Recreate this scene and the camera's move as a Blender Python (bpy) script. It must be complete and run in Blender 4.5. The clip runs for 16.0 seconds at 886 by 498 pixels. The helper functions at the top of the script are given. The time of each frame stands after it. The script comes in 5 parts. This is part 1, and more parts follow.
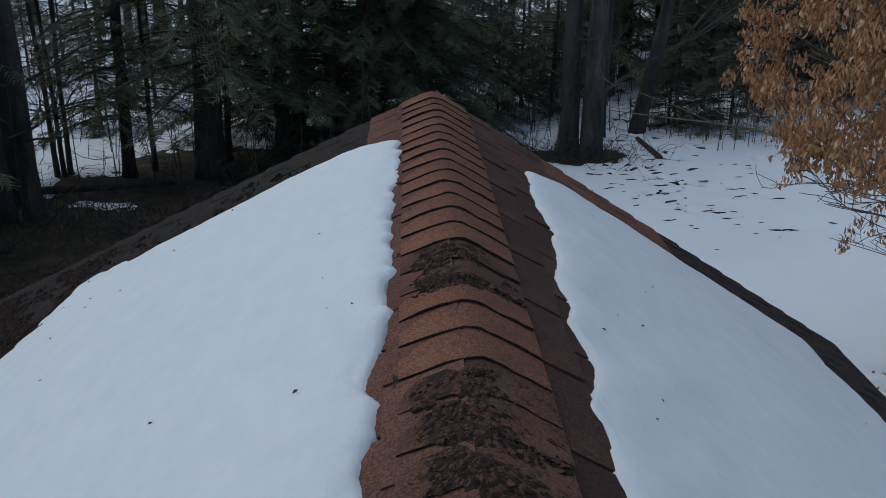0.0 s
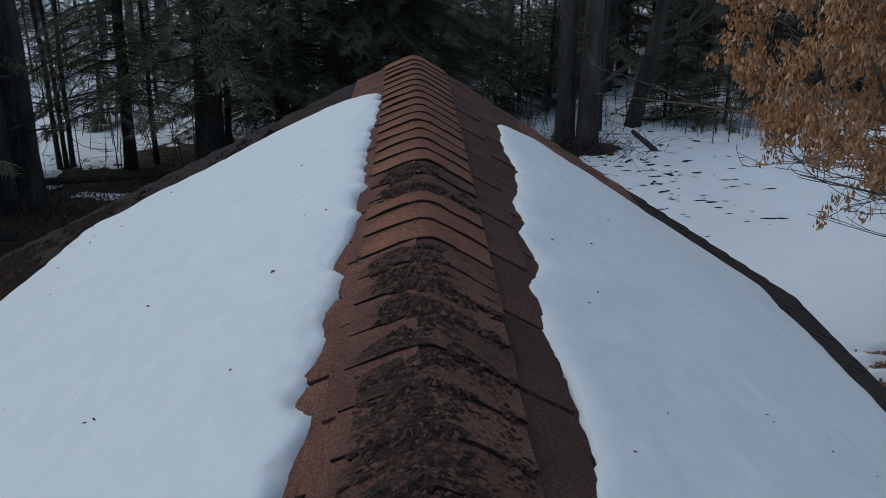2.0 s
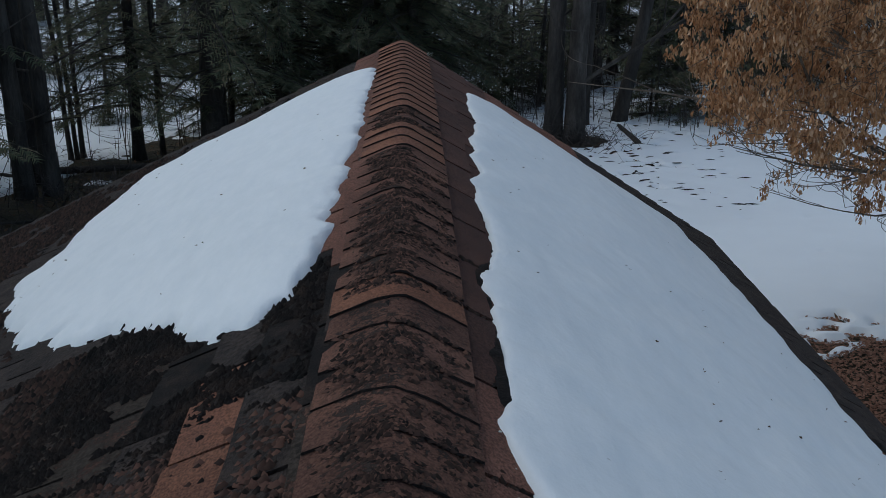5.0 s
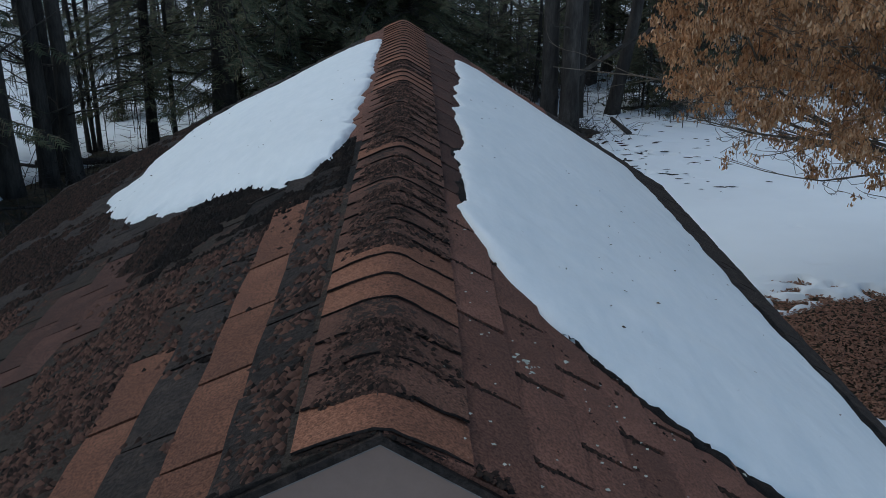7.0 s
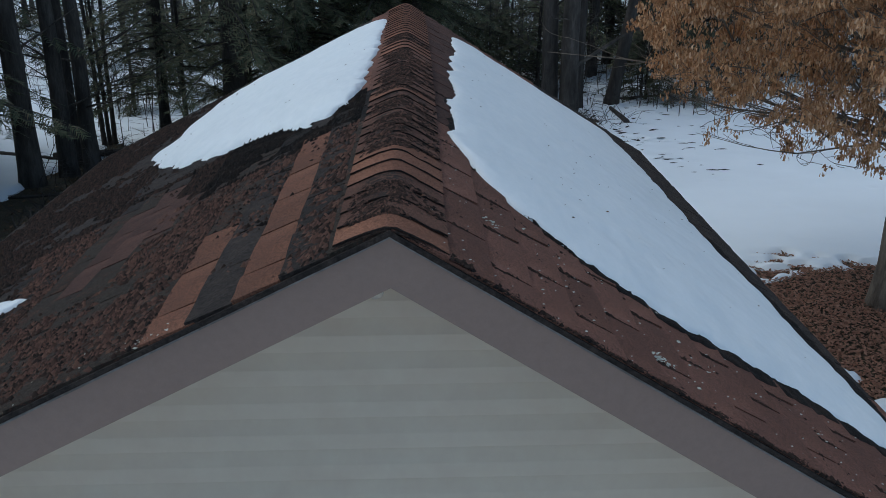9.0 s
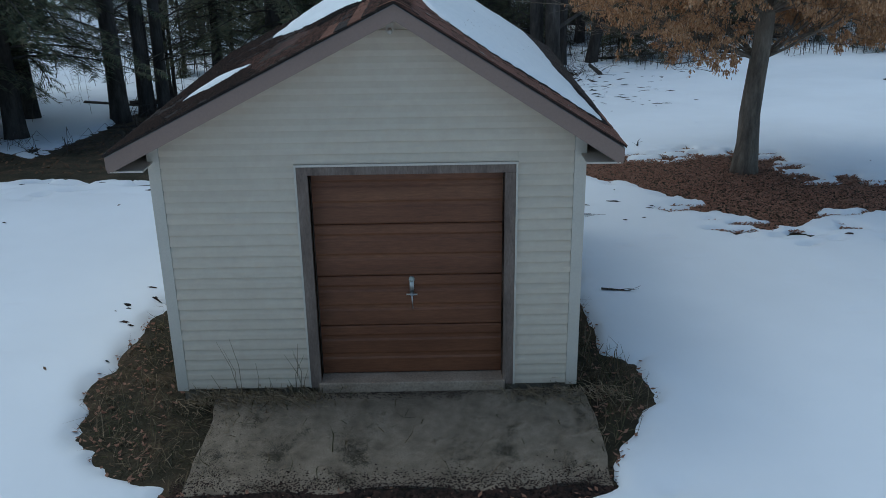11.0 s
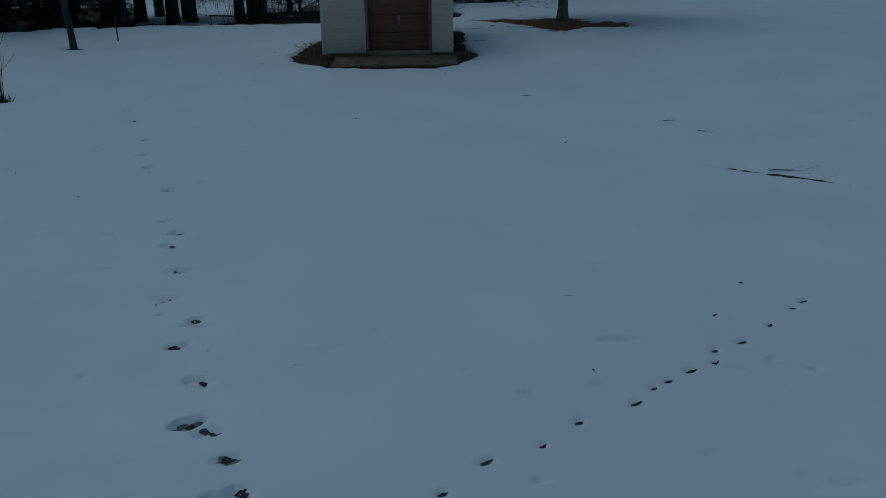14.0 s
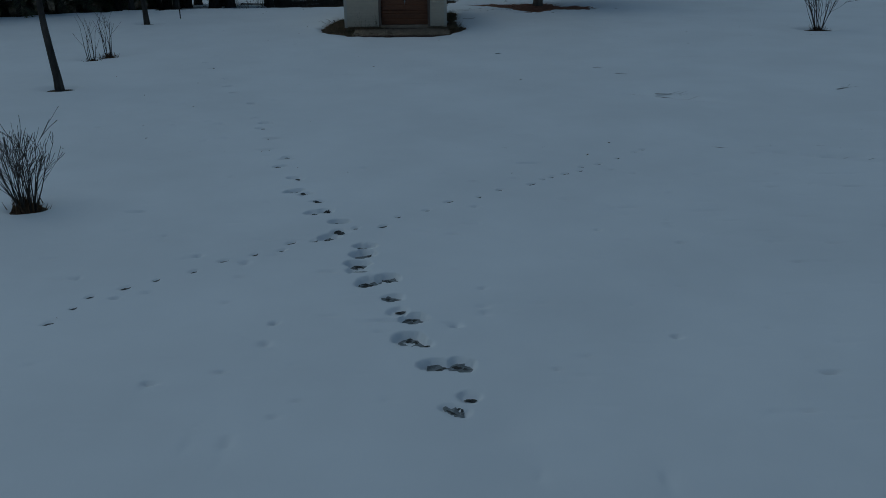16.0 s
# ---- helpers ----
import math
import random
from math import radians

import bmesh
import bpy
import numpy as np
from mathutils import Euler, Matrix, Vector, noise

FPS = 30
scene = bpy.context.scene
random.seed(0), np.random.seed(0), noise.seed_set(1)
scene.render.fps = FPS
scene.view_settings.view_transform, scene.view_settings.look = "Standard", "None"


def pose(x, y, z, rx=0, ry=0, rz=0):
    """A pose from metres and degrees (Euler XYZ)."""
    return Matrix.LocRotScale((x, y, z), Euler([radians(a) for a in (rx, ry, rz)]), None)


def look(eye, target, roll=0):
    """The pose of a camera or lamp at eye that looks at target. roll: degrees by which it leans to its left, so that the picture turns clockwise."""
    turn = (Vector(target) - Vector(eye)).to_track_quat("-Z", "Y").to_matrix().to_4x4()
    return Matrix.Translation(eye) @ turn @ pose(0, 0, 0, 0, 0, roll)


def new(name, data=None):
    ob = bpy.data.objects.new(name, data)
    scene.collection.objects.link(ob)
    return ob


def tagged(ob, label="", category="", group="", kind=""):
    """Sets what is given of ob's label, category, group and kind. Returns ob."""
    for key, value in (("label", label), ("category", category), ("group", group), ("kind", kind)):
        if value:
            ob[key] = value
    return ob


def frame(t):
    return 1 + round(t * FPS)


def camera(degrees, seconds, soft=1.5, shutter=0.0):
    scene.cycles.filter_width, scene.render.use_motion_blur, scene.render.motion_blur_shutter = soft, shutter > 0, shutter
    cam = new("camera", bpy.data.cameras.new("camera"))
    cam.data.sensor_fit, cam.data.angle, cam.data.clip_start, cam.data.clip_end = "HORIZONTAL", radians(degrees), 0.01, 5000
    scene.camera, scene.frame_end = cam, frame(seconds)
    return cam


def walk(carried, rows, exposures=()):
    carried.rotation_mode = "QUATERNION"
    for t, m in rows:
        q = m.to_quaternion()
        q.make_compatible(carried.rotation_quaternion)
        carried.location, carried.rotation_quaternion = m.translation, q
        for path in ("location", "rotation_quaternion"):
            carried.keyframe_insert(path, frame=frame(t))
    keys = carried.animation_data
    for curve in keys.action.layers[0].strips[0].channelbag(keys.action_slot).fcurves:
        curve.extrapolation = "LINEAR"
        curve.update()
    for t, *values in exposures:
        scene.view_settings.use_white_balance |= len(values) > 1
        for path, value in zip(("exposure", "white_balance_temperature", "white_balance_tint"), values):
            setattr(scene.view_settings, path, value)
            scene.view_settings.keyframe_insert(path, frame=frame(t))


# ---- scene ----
cam = camera(52.1, 16.0, soft=0.7)
PATH = [
    (0, (-0.084, 1.122, 4.155), (-0.01, 2.993, 3.452), 0.6),
    (0.5, (-0.069, 1.017, 4.138), (0.001, 2.887, 3.433), 0.6),
    (1, (-0.051, 0.956, 4.11), (0.019, 2.828, 3.409), 0.6),
    (1.5, (-0.031, 0.9, 4.084), (0.043, 2.772, 3.383), 0.6),
    (2, (-0.005, 0.811, 4.054), (0.066, 2.683, 3.351), 0.6),
    (2.5, (0.012, 0.728, 4.024), (0.086, 2.599, 3.322), 0.7),
    (3, (0.022, 0.608, 4.027), (0.099, 2.478, 3.323), 0.7),
    (3.5, (0.039, 0.509, 4.051), (0.112, 2.38, 3.349), 0.5),
    (4, (0.039, 0.292, 4.094), (0.116, 2.163, 3.391), 0.8),
    (6.5, (0.052, -1.141, 4.146), (0.126, 0.731, 3.446), 0.6),
    (7, (0.056, -1.429, 4.133), (0.127, 0.445, 3.436), 0.5),
    (7.5, (0.058, -1.712, 4.121), (0.128, 0.161, 3.422), 0.5),
    (8, (0.065, -1.934, 4.111), (0.13, -0.062, 3.411), 0.3),
    (8.2, (0.064, -1.984, 4.11), (0.13, -0.112, 3.411), 0.3),
    (10.3, (0.164, -4.724, 4.170), (0.200, -2.856, 3.454), -1.00),
    (10.5, (0.192, -5.517, 4.206), (0.217, -3.651, 3.487), -0.47),
    (11, (0.291, -7.438, 4.202), (0.310, -5.575, 3.475), -0.78),
    (11.5, (0.404, -9.852, 4.221), (0.421, -7.993, 3.485), -0.78),
    (12, (0.564, -12.698, 4.226), (0.574, -10.841, 3.484), -1.02),
    (12.5, (0.764, -16.039, 4.234), (0.766, -14.184, 3.486), -0.85),
    (13, (0.966, -19.889, 4.218), (0.964, -18.035, 3.470), -0.71),
    (13.5, (1.244, -23.310, 4.309), (1.233, -21.455, 3.559), -0.82),
    (14, (1.329, -25.949, 4.356), (1.321, -24.093, 3.610), -0.85),
    (14.5, (1.460, -28.436, 4.449), (1.453, -26.580, 3.705), -0.75),
    (15, (1.580, -30.735, 4.577), (1.569, -28.879, 3.832), -0.69),
    (15.5, (1.638, -32.545, 4.680), (1.625, -30.689, 3.935), -0.70),
    (16, (1.630, -33.646, 4.709), (1.615, -31.790, 3.964), -0.71),
]
EXPOSURES = [(0, -0.54, 5920, 0), (4, -0.57, 5950, 0), (6.5, -0.48, 5800, -2), (8.2, -0.32, 5780, -3), (10.3, -0.24, 5780, -2), (11, -0.3, 5530, -5), (11.5, -0.62, 5330, -8.5), (12, -0.98, 5180, -10), (13, -1.60, 5100, -13), (14, -1.96, 5080, -13), (15, -2.03, 5180, -12), (16, -2.02, 5300, -10)]
walk(cam, [(t, look(eye, target, roll)) for t, eye, target, roll in PATH], EXPOSURES)

# ---- light: a dull winter afternoon, pale sky and a veiled low sun ----
SUN_AZ, SUN_EL = radians(297), radians(58)
world = bpy.data.worlds.new("winter_sky")
scene.world = world
world.use_nodes = True
wn = world.node_tree.nodes
sky = wn.new("ShaderNodeTexSky")
sky.sky_type, sky.sun_disc = "NISHITA", False
sky.sun_elevation, sky.sun_rotation = SUN_EL, SUN_AZ
sky.air_density, sky.dust_density, sky.ozone_density = 1.0, 2.0, 0.6
world.node_tree.links.new(sky.outputs[0], wn["Background"].inputs[0])
wn["Background"].inputs[1].default_value = 0.15
sun = new("sun", bpy.data.lights.new("sun", "SUN"))
sun.data.energy, sun.data.angle, sun.data.color = 0.8, radians(90), (1.0, 0.93, 0.85)
sun_dir = Vector((math.sin(SUN_AZ) * math.cos(SUN_EL), math.cos(SUN_AZ) * math.cos(SUN_EL), math.sin(SUN_EL)))
sun.matrix_world = look(sun_dir * 60, (0, 0, 0))

# ---- helpers for geometry ----
rng = random.Random(11)


class Geo:
    """Vertices and faces that grow into one mesh."""

    def __init__(self):
        self.v, self.f = [], []

    def add(self, verts, faces):
        n = len(self.v)
        self.v.extend(verts)
        self.f.extend([tuple(n + i for i in f) for f in faces])

    def box(self, x0, x1, y0, y1, z0, z1):
        self.add([(x0, y0, z0), (x1, y0, z0), (x1, y1, z0), (x0, y1, z0), (x0, y0, z1), (x1, y0, z1), (x1, y1, z1), (x0, y1, z1)],
                 [(0, 3, 2, 1), (4, 5, 6, 7), (0, 1, 5, 4), (1, 2, 6, 5), (2, 3, 7, 6), (3, 0, 4, 7)])

    def tube(self, pts, radii, sides=6, cap=True):
        pts = [Vector(p) for p in pts]
        ref = Vector((0.31, 0.17, 0.93))
        n0 = len(self.v)
        for i, p in enumerate(pts):
            d = (pts[min(i + 1, len(pts) - 1)] - pts[max(i - 1, 0)]).normalized()
            a = d.cross(ref if abs(d.dot(ref)) < 0.95 else Vector((1, 0, 0))).normalized()
            b = d.cross(a)
            for k in range(sides):
                w = 2 * math.pi * k / sides
                self.v.append(tuple(p + (a * math.cos(w) + b * math.sin(w)) * radii[i]))
        for i in range(len(pts) - 1):
            for k in range(sides):
                k2 = (k + 1) % sides
                self.f.append((n0 + i * sides + k, n0 + i * sides + k2, n0 + (i + 1) * sides + k2, n0 + (i + 1) * sides + k))
        if cap:
            self.f.append(tuple(n0 + k for k in range(sides))[::-1])
            self.f.append(tuple(n0 + (len(pts) - 1) * sides + k for k in range(sides)))

    def prism(self, outline, y0, y1):
        """An outline in x and z, drawn out along y."""
        n = len(outline)
        self.add([(x, y0, z) for x, z in outline] + [(x, y1, z) for x, z in outline],
                 [tuple(range(n)), tuple(range(2 * n - 1, n - 1, -1))] + [(i, n + i, n + (i + 1) % n, (i + 1) % n) for i in range(n)])

    def mesh(self, name, material, smooth=False):
        me = bpy.data.meshes.new(name)
        me.from_pydata(self.v, [], self.f)
        bm = bmesh.new()
        bm.from_mesh(me)
        bmesh.ops.recalc_face_normals(bm, faces=bm.faces)
        bm.to_mesh(me)
        bm.free()
        for m in (material if isinstance(material, (list, tuple)) else [material]):
            me.materials.append(m)
        if smooth:
            me.polygons.foreach_set("use_smooth", [True] * len(me.polygons))
        me.update()
        return me


def part(name, geo, material, parent, label="", smooth=False):
    me = geo if isinstance(geo, bpy.types.Mesh) else geo.mesh(name, material, smooth)
    ob = new(name, me)
    ob.parent = parent
    if label:
        tagged(ob, label)
    return ob


def thing(name, label, category, group="", kind="", at=(0, 0, 0)):
    ob = new(name)
    ob.empty_display_size = 0.1
    ob.location = at
    return tagged(ob, label, category, group, kind)


def single(name, geo, material, label, category, group="", kind="", smooth=False, at=(0, 0, 0)):
    ob = new(name, geo.mesh(name, material, smooth))
    ob.location = at
    return tagged(ob, label, category, group, kind)


def bevelled(ob, width=0.004):
    m = ob.modifiers.new("bevel", "BEVEL")
    m.width, m.segments, m.limit_method, m.angle_limit = width, 2, "ANGLE", radians(40)
    return ob


LATTICE = np.random.RandomState(5).rand(256, 256)


def vnoise(x, y, size, shift=0):
    """Smooth noise, 0 to 1, with features of that size."""
    x, y = np.asarray(x, float) / size + 37.3 * shift, np.asarray(y, float) / size + 11.7 * shift
    i, j = np.floor(x).astype(int), np.floor(y).astype(int)
    u, v = x - i, y - j
    u, v = u * u * (3 - 2 * u), v * v * (3 - 2 * v)
    g = lambda a, b: LATTICE[a % 256, b % 256]
    return (g(i, j) * (1 - u) + g(i + 1, j) * u) * (1 - v) + (g(i, j + 1) * (1 - u) + g(i + 1, j + 1) * u) * v


def fbm(x, y, size, shift=0, octaves=4):
    total, weight = 0, 0
    for k in range(octaves):
        total = total + vnoise(x, y, size / 2 ** k, shift + k) / 2 ** k
        weight += 1 / 2 ** k
    return total / weight


def sheet(xs, ys, zs, name, material):
    """A height field over the lines xs and ys."""
    X, Y = np.meshgrid(xs, ys)
    nx, ny = len(xs), len(ys)
    me = bpy.data.meshes.new(name)
    co = np.stack([X, Y, zs], -1).reshape(-1, 3)
    idx = np.arange(nx * ny).reshape(ny, nx)
    quads = np.stack([idx[:-1, :-1], idx[:-1, 1:], idx[1:, 1:], idx[1:, :-1]], -1).reshape(-1, 4)
    me.vertices.add(len(co))
    me.vertices.foreach_set("co", co.ravel())
    me.loops.add(quads.size)
    me.loops.foreach_set("vertex_index", quads.ravel())
    me.polygons.add(len(quads))
    me.polygons.foreach_set("loop_start", np.arange(0, quads.size, 4))
    me.polygons.foreach_set("use_smooth", np.ones(len(quads), bool))
    me.update(calc_edges=True)
    me.materials.append(material)
    return me


# ---- materials ----
def material(name, rough=0.8, metal=0.0, spec=0.3):
    m = bpy.data.materials.new(name)
    m.use_nodes = True
    b = m.node_tree.nodes["Principled BSDF"]
    b.inputs["Roughness"].default_value, b.inputs["Metallic"].default_value = rough, metal
    b.inputs["Specular IOR Level"].default_value = spec
    return m, m.node_tree.nodes, m.node_tree.links, b


def noise_node(n, l, scale, detail=4, rough=0.6, stretch=(1, 1, 1), where="Object"):
    tc = n.new("ShaderNodeTexCoord")
    mp = n.new("ShaderNodeMapping")
    mp.inputs["Scale"].default_value = stretch
    l.new(n.new("ShaderNodeNewGeometry").outputs["Position"] if where == "World" else tc.outputs[where], mp.inputs["Vector"])
    t = n.new("ShaderNodeTexNoise")
    t.inputs["Scale"].default_value, t.inputs["Detail"].default_value, t.inputs["Roughness"].default_value = scale, detail, rough
    l.new(mp.outputs[0], t.inputs["Vector"])
    return t.outputs["Fac"]


def ramp(n, l, fac, stops):
    r = n.new("ShaderNodeValToRGB")
    while len(r.color_ramp.elements) < len(stops):
        r.color_ramp.elements.new(0.5)
    for e, (p, c) in zip(r.color_ramp.elements, stops):
        e.position, e.color = p, (*c, 1)
    l.new(fac, r.inputs[0])
    return r.outputs[0]


def mix(n, l, fac, a, b, kind="MIX"):
    m = n.new("ShaderNodeMix")
    m.data_type, m.blend_type = "RGBA", kind
    for k, v in ((0, fac), (6, a), (7, b)):
        if isinstance(v, (int, float)):
            m.inputs[k].default_value = v
        elif isinstance(v, tuple):
            m.inputs[k].default_value = (*v, 1)
        else:
            l.new(v, m.inputs[k])
    return m.outputs[2]


def bump(n, l, b, height, strength=0.4, distance=0.01):
    k = n.new("ShaderNodeBump")
    k.inputs["Strength"].default_value, k.inputs["Distance"].default_value = strength, distance
    l.new(height, k.inputs["Height"])
    l.new(k.outputs[0], b.inputs["Normal"])


def grainy(name, dark, mid, light, size=6.0, fine=60.0, rough=0.85, relief=0.4, depth=0.01, stretch=(1, 1, 1), vary=0.0, where="Object", spec=0.25, contrast=0.5, grit=(0.3, 0.7)):
    """A surface with stains at one scale and grain at another; vary: how far pieces differ among themselves."""
    m, n, l, b = material(name, rough, spec=spec)
    big, small = noise_node(n, l, size, 5, 0.6, stretch, where), noise_node(n, l, fine, 3, 0.7, stretch, where)
    col = ramp(n, l, big, [(0.3, dark), (0.5, mid), (0.72, light)])
    col = mix(n, l, contrast, col, ramp(n, l, small, [(grit[0], (0.3, 0.3, 0.3)), (grit[1], (0.75, 0.75, 0.75))]), "OVERLAY")
    if vary:
        oi = n.new("ShaderNodeObjectInfo")
        mr = n.new("ShaderNodeMapRange")
        mr.inputs["To Min"].default_value, mr.inputs["To Max"].default_value = 1 - vary, 1 + vary
        l.new(oi.outputs["Random"], mr.inputs["Value"])
        hs = n.new("ShaderNodeHueSaturation")
        l.new(mr.outputs[0], hs.inputs["Value"])
        l.new(col, hs.inputs["Color"])
        col = hs.outputs[0]
    l.new(col, b.inputs["Base Color"])
    bump(n, l, b, small, relief, depth)
    return m


def crusted(name, dark, mid, light, cover, size=9.0, lean=None, vary=0.15, crust=((0.014, 0.012, 0.010), (0.07, 0.054, 0.042))):
    """Granular shingle partly under a rough black crust; cover: the share left bare; lean: x from, x to and how the crust thickens on the way."""
    m, n, l, b = material(name, 0.95, spec=0.2)
    big, small, grain = noise_node(n, l, 5, 4, 0.6, where="World"), noise_node(n, l, 190, 3, 0.7, where="World"), noise_node(n, l, 120, 4, 0.75, where="World")
    col = ramp(n, l, big, [(0.3, dark), (0.5, mid), (0.72, light)])
    col = mix(n, l, 0.9, col, ramp(n, l, small, [(0.36, (0.3, 0.3, 0.3)), (0.64, (0.75, 0.75, 0.75))]), "OVERLAY")
    oi, mr, hs = n.new("ShaderNodeObjectInfo"), n.new("ShaderNodeMapRange"), n.new("ShaderNodeHueSaturation")
    mr.inputs["To Min"].default_value, mr.inputs["To Max"].default_value = 1 - vary, 1 + vary
    l.new(oi.outputs["Random"], mr.inputs["Value"])
    l.new(mr.outputs[0], hs.inputs["Value"])
    l.new(col, hs.inputs["Color"])
    patch = n.new("ShaderNodeMath")
    patch.operation = "MULTIPLY_ADD"
    patch.inputs[1].default_value = 0.9
    l.new(grain, patch.inputs[0])
    l.new(noise_node(n, l, size, 5, 0.65, where="World"), patch.inputs[2])
    fac = patch.outputs[0]
    if lean:
        sx_, mr2, add = n.new("ShaderNodeSeparateXYZ"), n.new("ShaderNodeMapRange"), n.new("ShaderNodeMath")
        l.new(n.new("ShaderNodeNewGeometry").outputs["Position"], sx_.inputs[0])
        mr2.inputs["From Min"].default_value, mr2.inputs["From Max"].default_value = lean[:2]
        l.new(sx_.outputs[0], mr2.inputs["Value"])
        l.new(fac, add.inputs[0])
        l.new(ramp(n, l, mr2.outputs[0], [(p, (v, v, v)) for p, v in lean[2]]), add.inputs[1])
        fac = add.outputs[0]
    mr3 = n.new("ShaderNodeMapRange")
    mr3.inputs["From Min"].default_value, mr3.inputs["From Max"].default_value = cover - 0.04, cover + 0.04
    l.new(fac, mr3.inputs["Value"])
    mask = mr3.outputs[0]
    l.new(mix(n, l, mask, hs.outputs[0], ramp(n, l, grain, [(0.35, crust[0]), (0.65, crust[1])])), b.inputs["Base Color"])
    height = n.new("ShaderNodeMath")
    height.operation = "MULTIPLY_ADD"
    height.inputs[1].default_value = 0.8
    l.new(mask, height.inputs[0])
    l.new(grain, height.inputs[2])
    bump(n, l, b, height.outputs[0], 0.9, 0.008)
    return m


def snow_material(name, tint, grime, relief=0.1):
    m, n, l, b = material(name, 0.6, spec=0.3)
    wide, lump, grain = noise_node(n, l, 0.35, 3), noise_node(n, l, 2.2, 5, 0.55), noise_node(n, l, 90, 2, 0.8)
    col = ramp(n, l, wide, [(0.35, tuple(c * (1 - grime) for c in tint)), (0.65, tint)])
    col = mix(n, l, 0.12, col, ramp(n, l, lump, [(0.3, (0.42, 0.42, 0.42)), (0.7, (0.6, 0.6, 0.6))]), "OVERLAY")
    col = mix(n, l, 0.25 * relief / 0.5, col, ramp(n, l, noise_node(n, l, 16, 5, 0.7, (1, 0.5, 1)), [(0.35, (0.36, 0.37, 0.38)), (0.65, (0.6, 0.6, 0.6))]), "OVERLAY")
    l.new(col, b.inputs["Base Color"])
    b.inputs["Subsurface Weight"].default_value = 0.0
    height = n.new("ShaderNodeMath")
    height.operation = "MULTIPLY_ADD"
    height.inputs[1].default_value = 0.06
    l.new(grain, height.inputs[0])
    mid = n.new("ShaderNodeMath")
    mid.operation = "MULTIPLY_ADD"
    mid.inputs[1].default_value = 0.22
    l.new(noise_node(n, l, 13, 4, 0.65, (1, 0.6, 1)), mid.inputs[0])
    l.new(lump, mid.inputs[2])
    l.new(mid.outputs[0], height.inputs[2])
    bump(n, l, b, height.outputs[0], relief, 0.02)
    return m


M_SNOW = snow_material("lawn_snow", (0.80, 0.83, 0.86), 0.07)
M_ROOFSNOW = snow_material("roof_snow", (0.80, 0.825, 0.84), 0.07, 0.9)
M_GROUND = grainy("leaf_litter_soil", (0.022, 0.022, 0.011), (0.045, 0.037, 0.021), (0.095, 0.064, 0.038), 1.6, 28, 0.95, 0.9, 0.04)
M_SHINGLE = grainy("brown_asphalt_shingle", (0.105, 0.05, 0.034), (0.155, 0.07, 0.043), (0.205, 0.098, 0.06), 5, 190, 0.95, 0.9, 0.004, vary=0.16, contrast=0.95, grit=(0.38, 0.62))
M_SHINGLE_R = grainy("maroon_asphalt_shingle", (0.10, 0.05, 0.037), (0.142, 0.067, 0.047), (0.19, 0.092, 0.064), 5, 190, 0.95, 0.9, 0.004, vary=0.18, contrast=0.95, grit=(0.38, 0.62))
M_SHINGLE_W = grainy("damp_maroon_shingle", (0.048, 0.026, 0.021), (0.074, 0.037, 0.028), (0.10, 0.05, 0.037), 5, 190, 0.95, 0.9, 0.004, vary=0.18, contrast=0.95, grit=(0.38, 0.62))
M_SHINGLE_D = grainy("weathered_and_lip_shade_shingle", (0.017, 0.0132, 0.0118), (0.027, 0.0208, 0.018), (0.044, 0.032, 0.026), 14, 90, 0.95, 0.8, 0.01, vary=0.2, contrast=0.9, grit=(0.38, 0.62))
M_SHINGLE_M = crusted("mossy_brown_shingle", (0.055, 0.03, 0.023), (0.085, 0.045, 0.033), (0.125, 0.066, 0.047), 0.86, 8.0, vary=0.2)
M_WET = grainy("wet_black_shingle", (0.008, 0.008, 0.008), (0.016, 0.013, 0.012), (0.034, 0.024, 0.019), 14, 220, 0.85, 0.9, 0.006, spec=0.12, contrast=0.8, grit=(0.38, 0.62))
M_CAP = grainy("orange_brown_cap_shingle", (0.125, 0.056, 0.036), (0.18, 0.08, 0.048), (0.24, 0.11, 0.066), 6, 190, 0.95, 0.9, 0.004, vary=0.14, contrast=0.95, grit=(0.38, 0.62))
M_LICHEN = grainy("pale_lichen", (0.28, 0.29, 0.25), (0.42, 0.43, 0.38), (0.55, 0.55, 0.5), 30, 200, 0.95, 0.6, 0.004)
M_SIDING = grainy("cream_vinyl_siding", (0.58, 0.48, 0.37), (0.61, 0.505, 0.39), (0.64, 0.532, 0.415), 0.8, 9, 0.5, 0.02, 0.002, vary=0.01, spec=0.35, contrast=0.12)
M_TRIM = grainy("off_white_trim", (0.54, 0.475, 0.395), (0.58, 0.51, 0.425), (0.61, 0.54, 0.455), 2.0, 50, 0.5, 0.08, 0.002, spec=0.35, contrast=0.12)
M_RAKE = grainy("mauve_brown_fascia", (0.25, 0.172, 0.137), (0.265, 0.183, 0.146), (0.28, 0.194, 0.155), 1.2, 40, 0.55, 0.05, 0.002, contrast=0.12)
M_DRIP = grainy("pale_drip_metal", (0.12, 0.105, 0.095), (0.18, 0.16, 0.15), (0.26, 0.24, 0.22), 9, 60, 0.6, 0.1, 0.001)
M_CASING = grainy("weathered_brown_casing", (0.12, 0.088, 0.07), (0.18, 0.132, 0.105), (0.25, 0.19, 0.155), 6, 70, 0.75, 0.4, 0.003, (1, 1, 0.25))
M_DOOR = grainy("red_brown_painted_door", (0.118, 0.045, 0.021), (0.162, 0.064, 0.03), (0.205, 0.087, 0.041), 2.2, 30, 0.5, 0.2, 0.002, (0.25, 1, 2.2), spec=0.35)
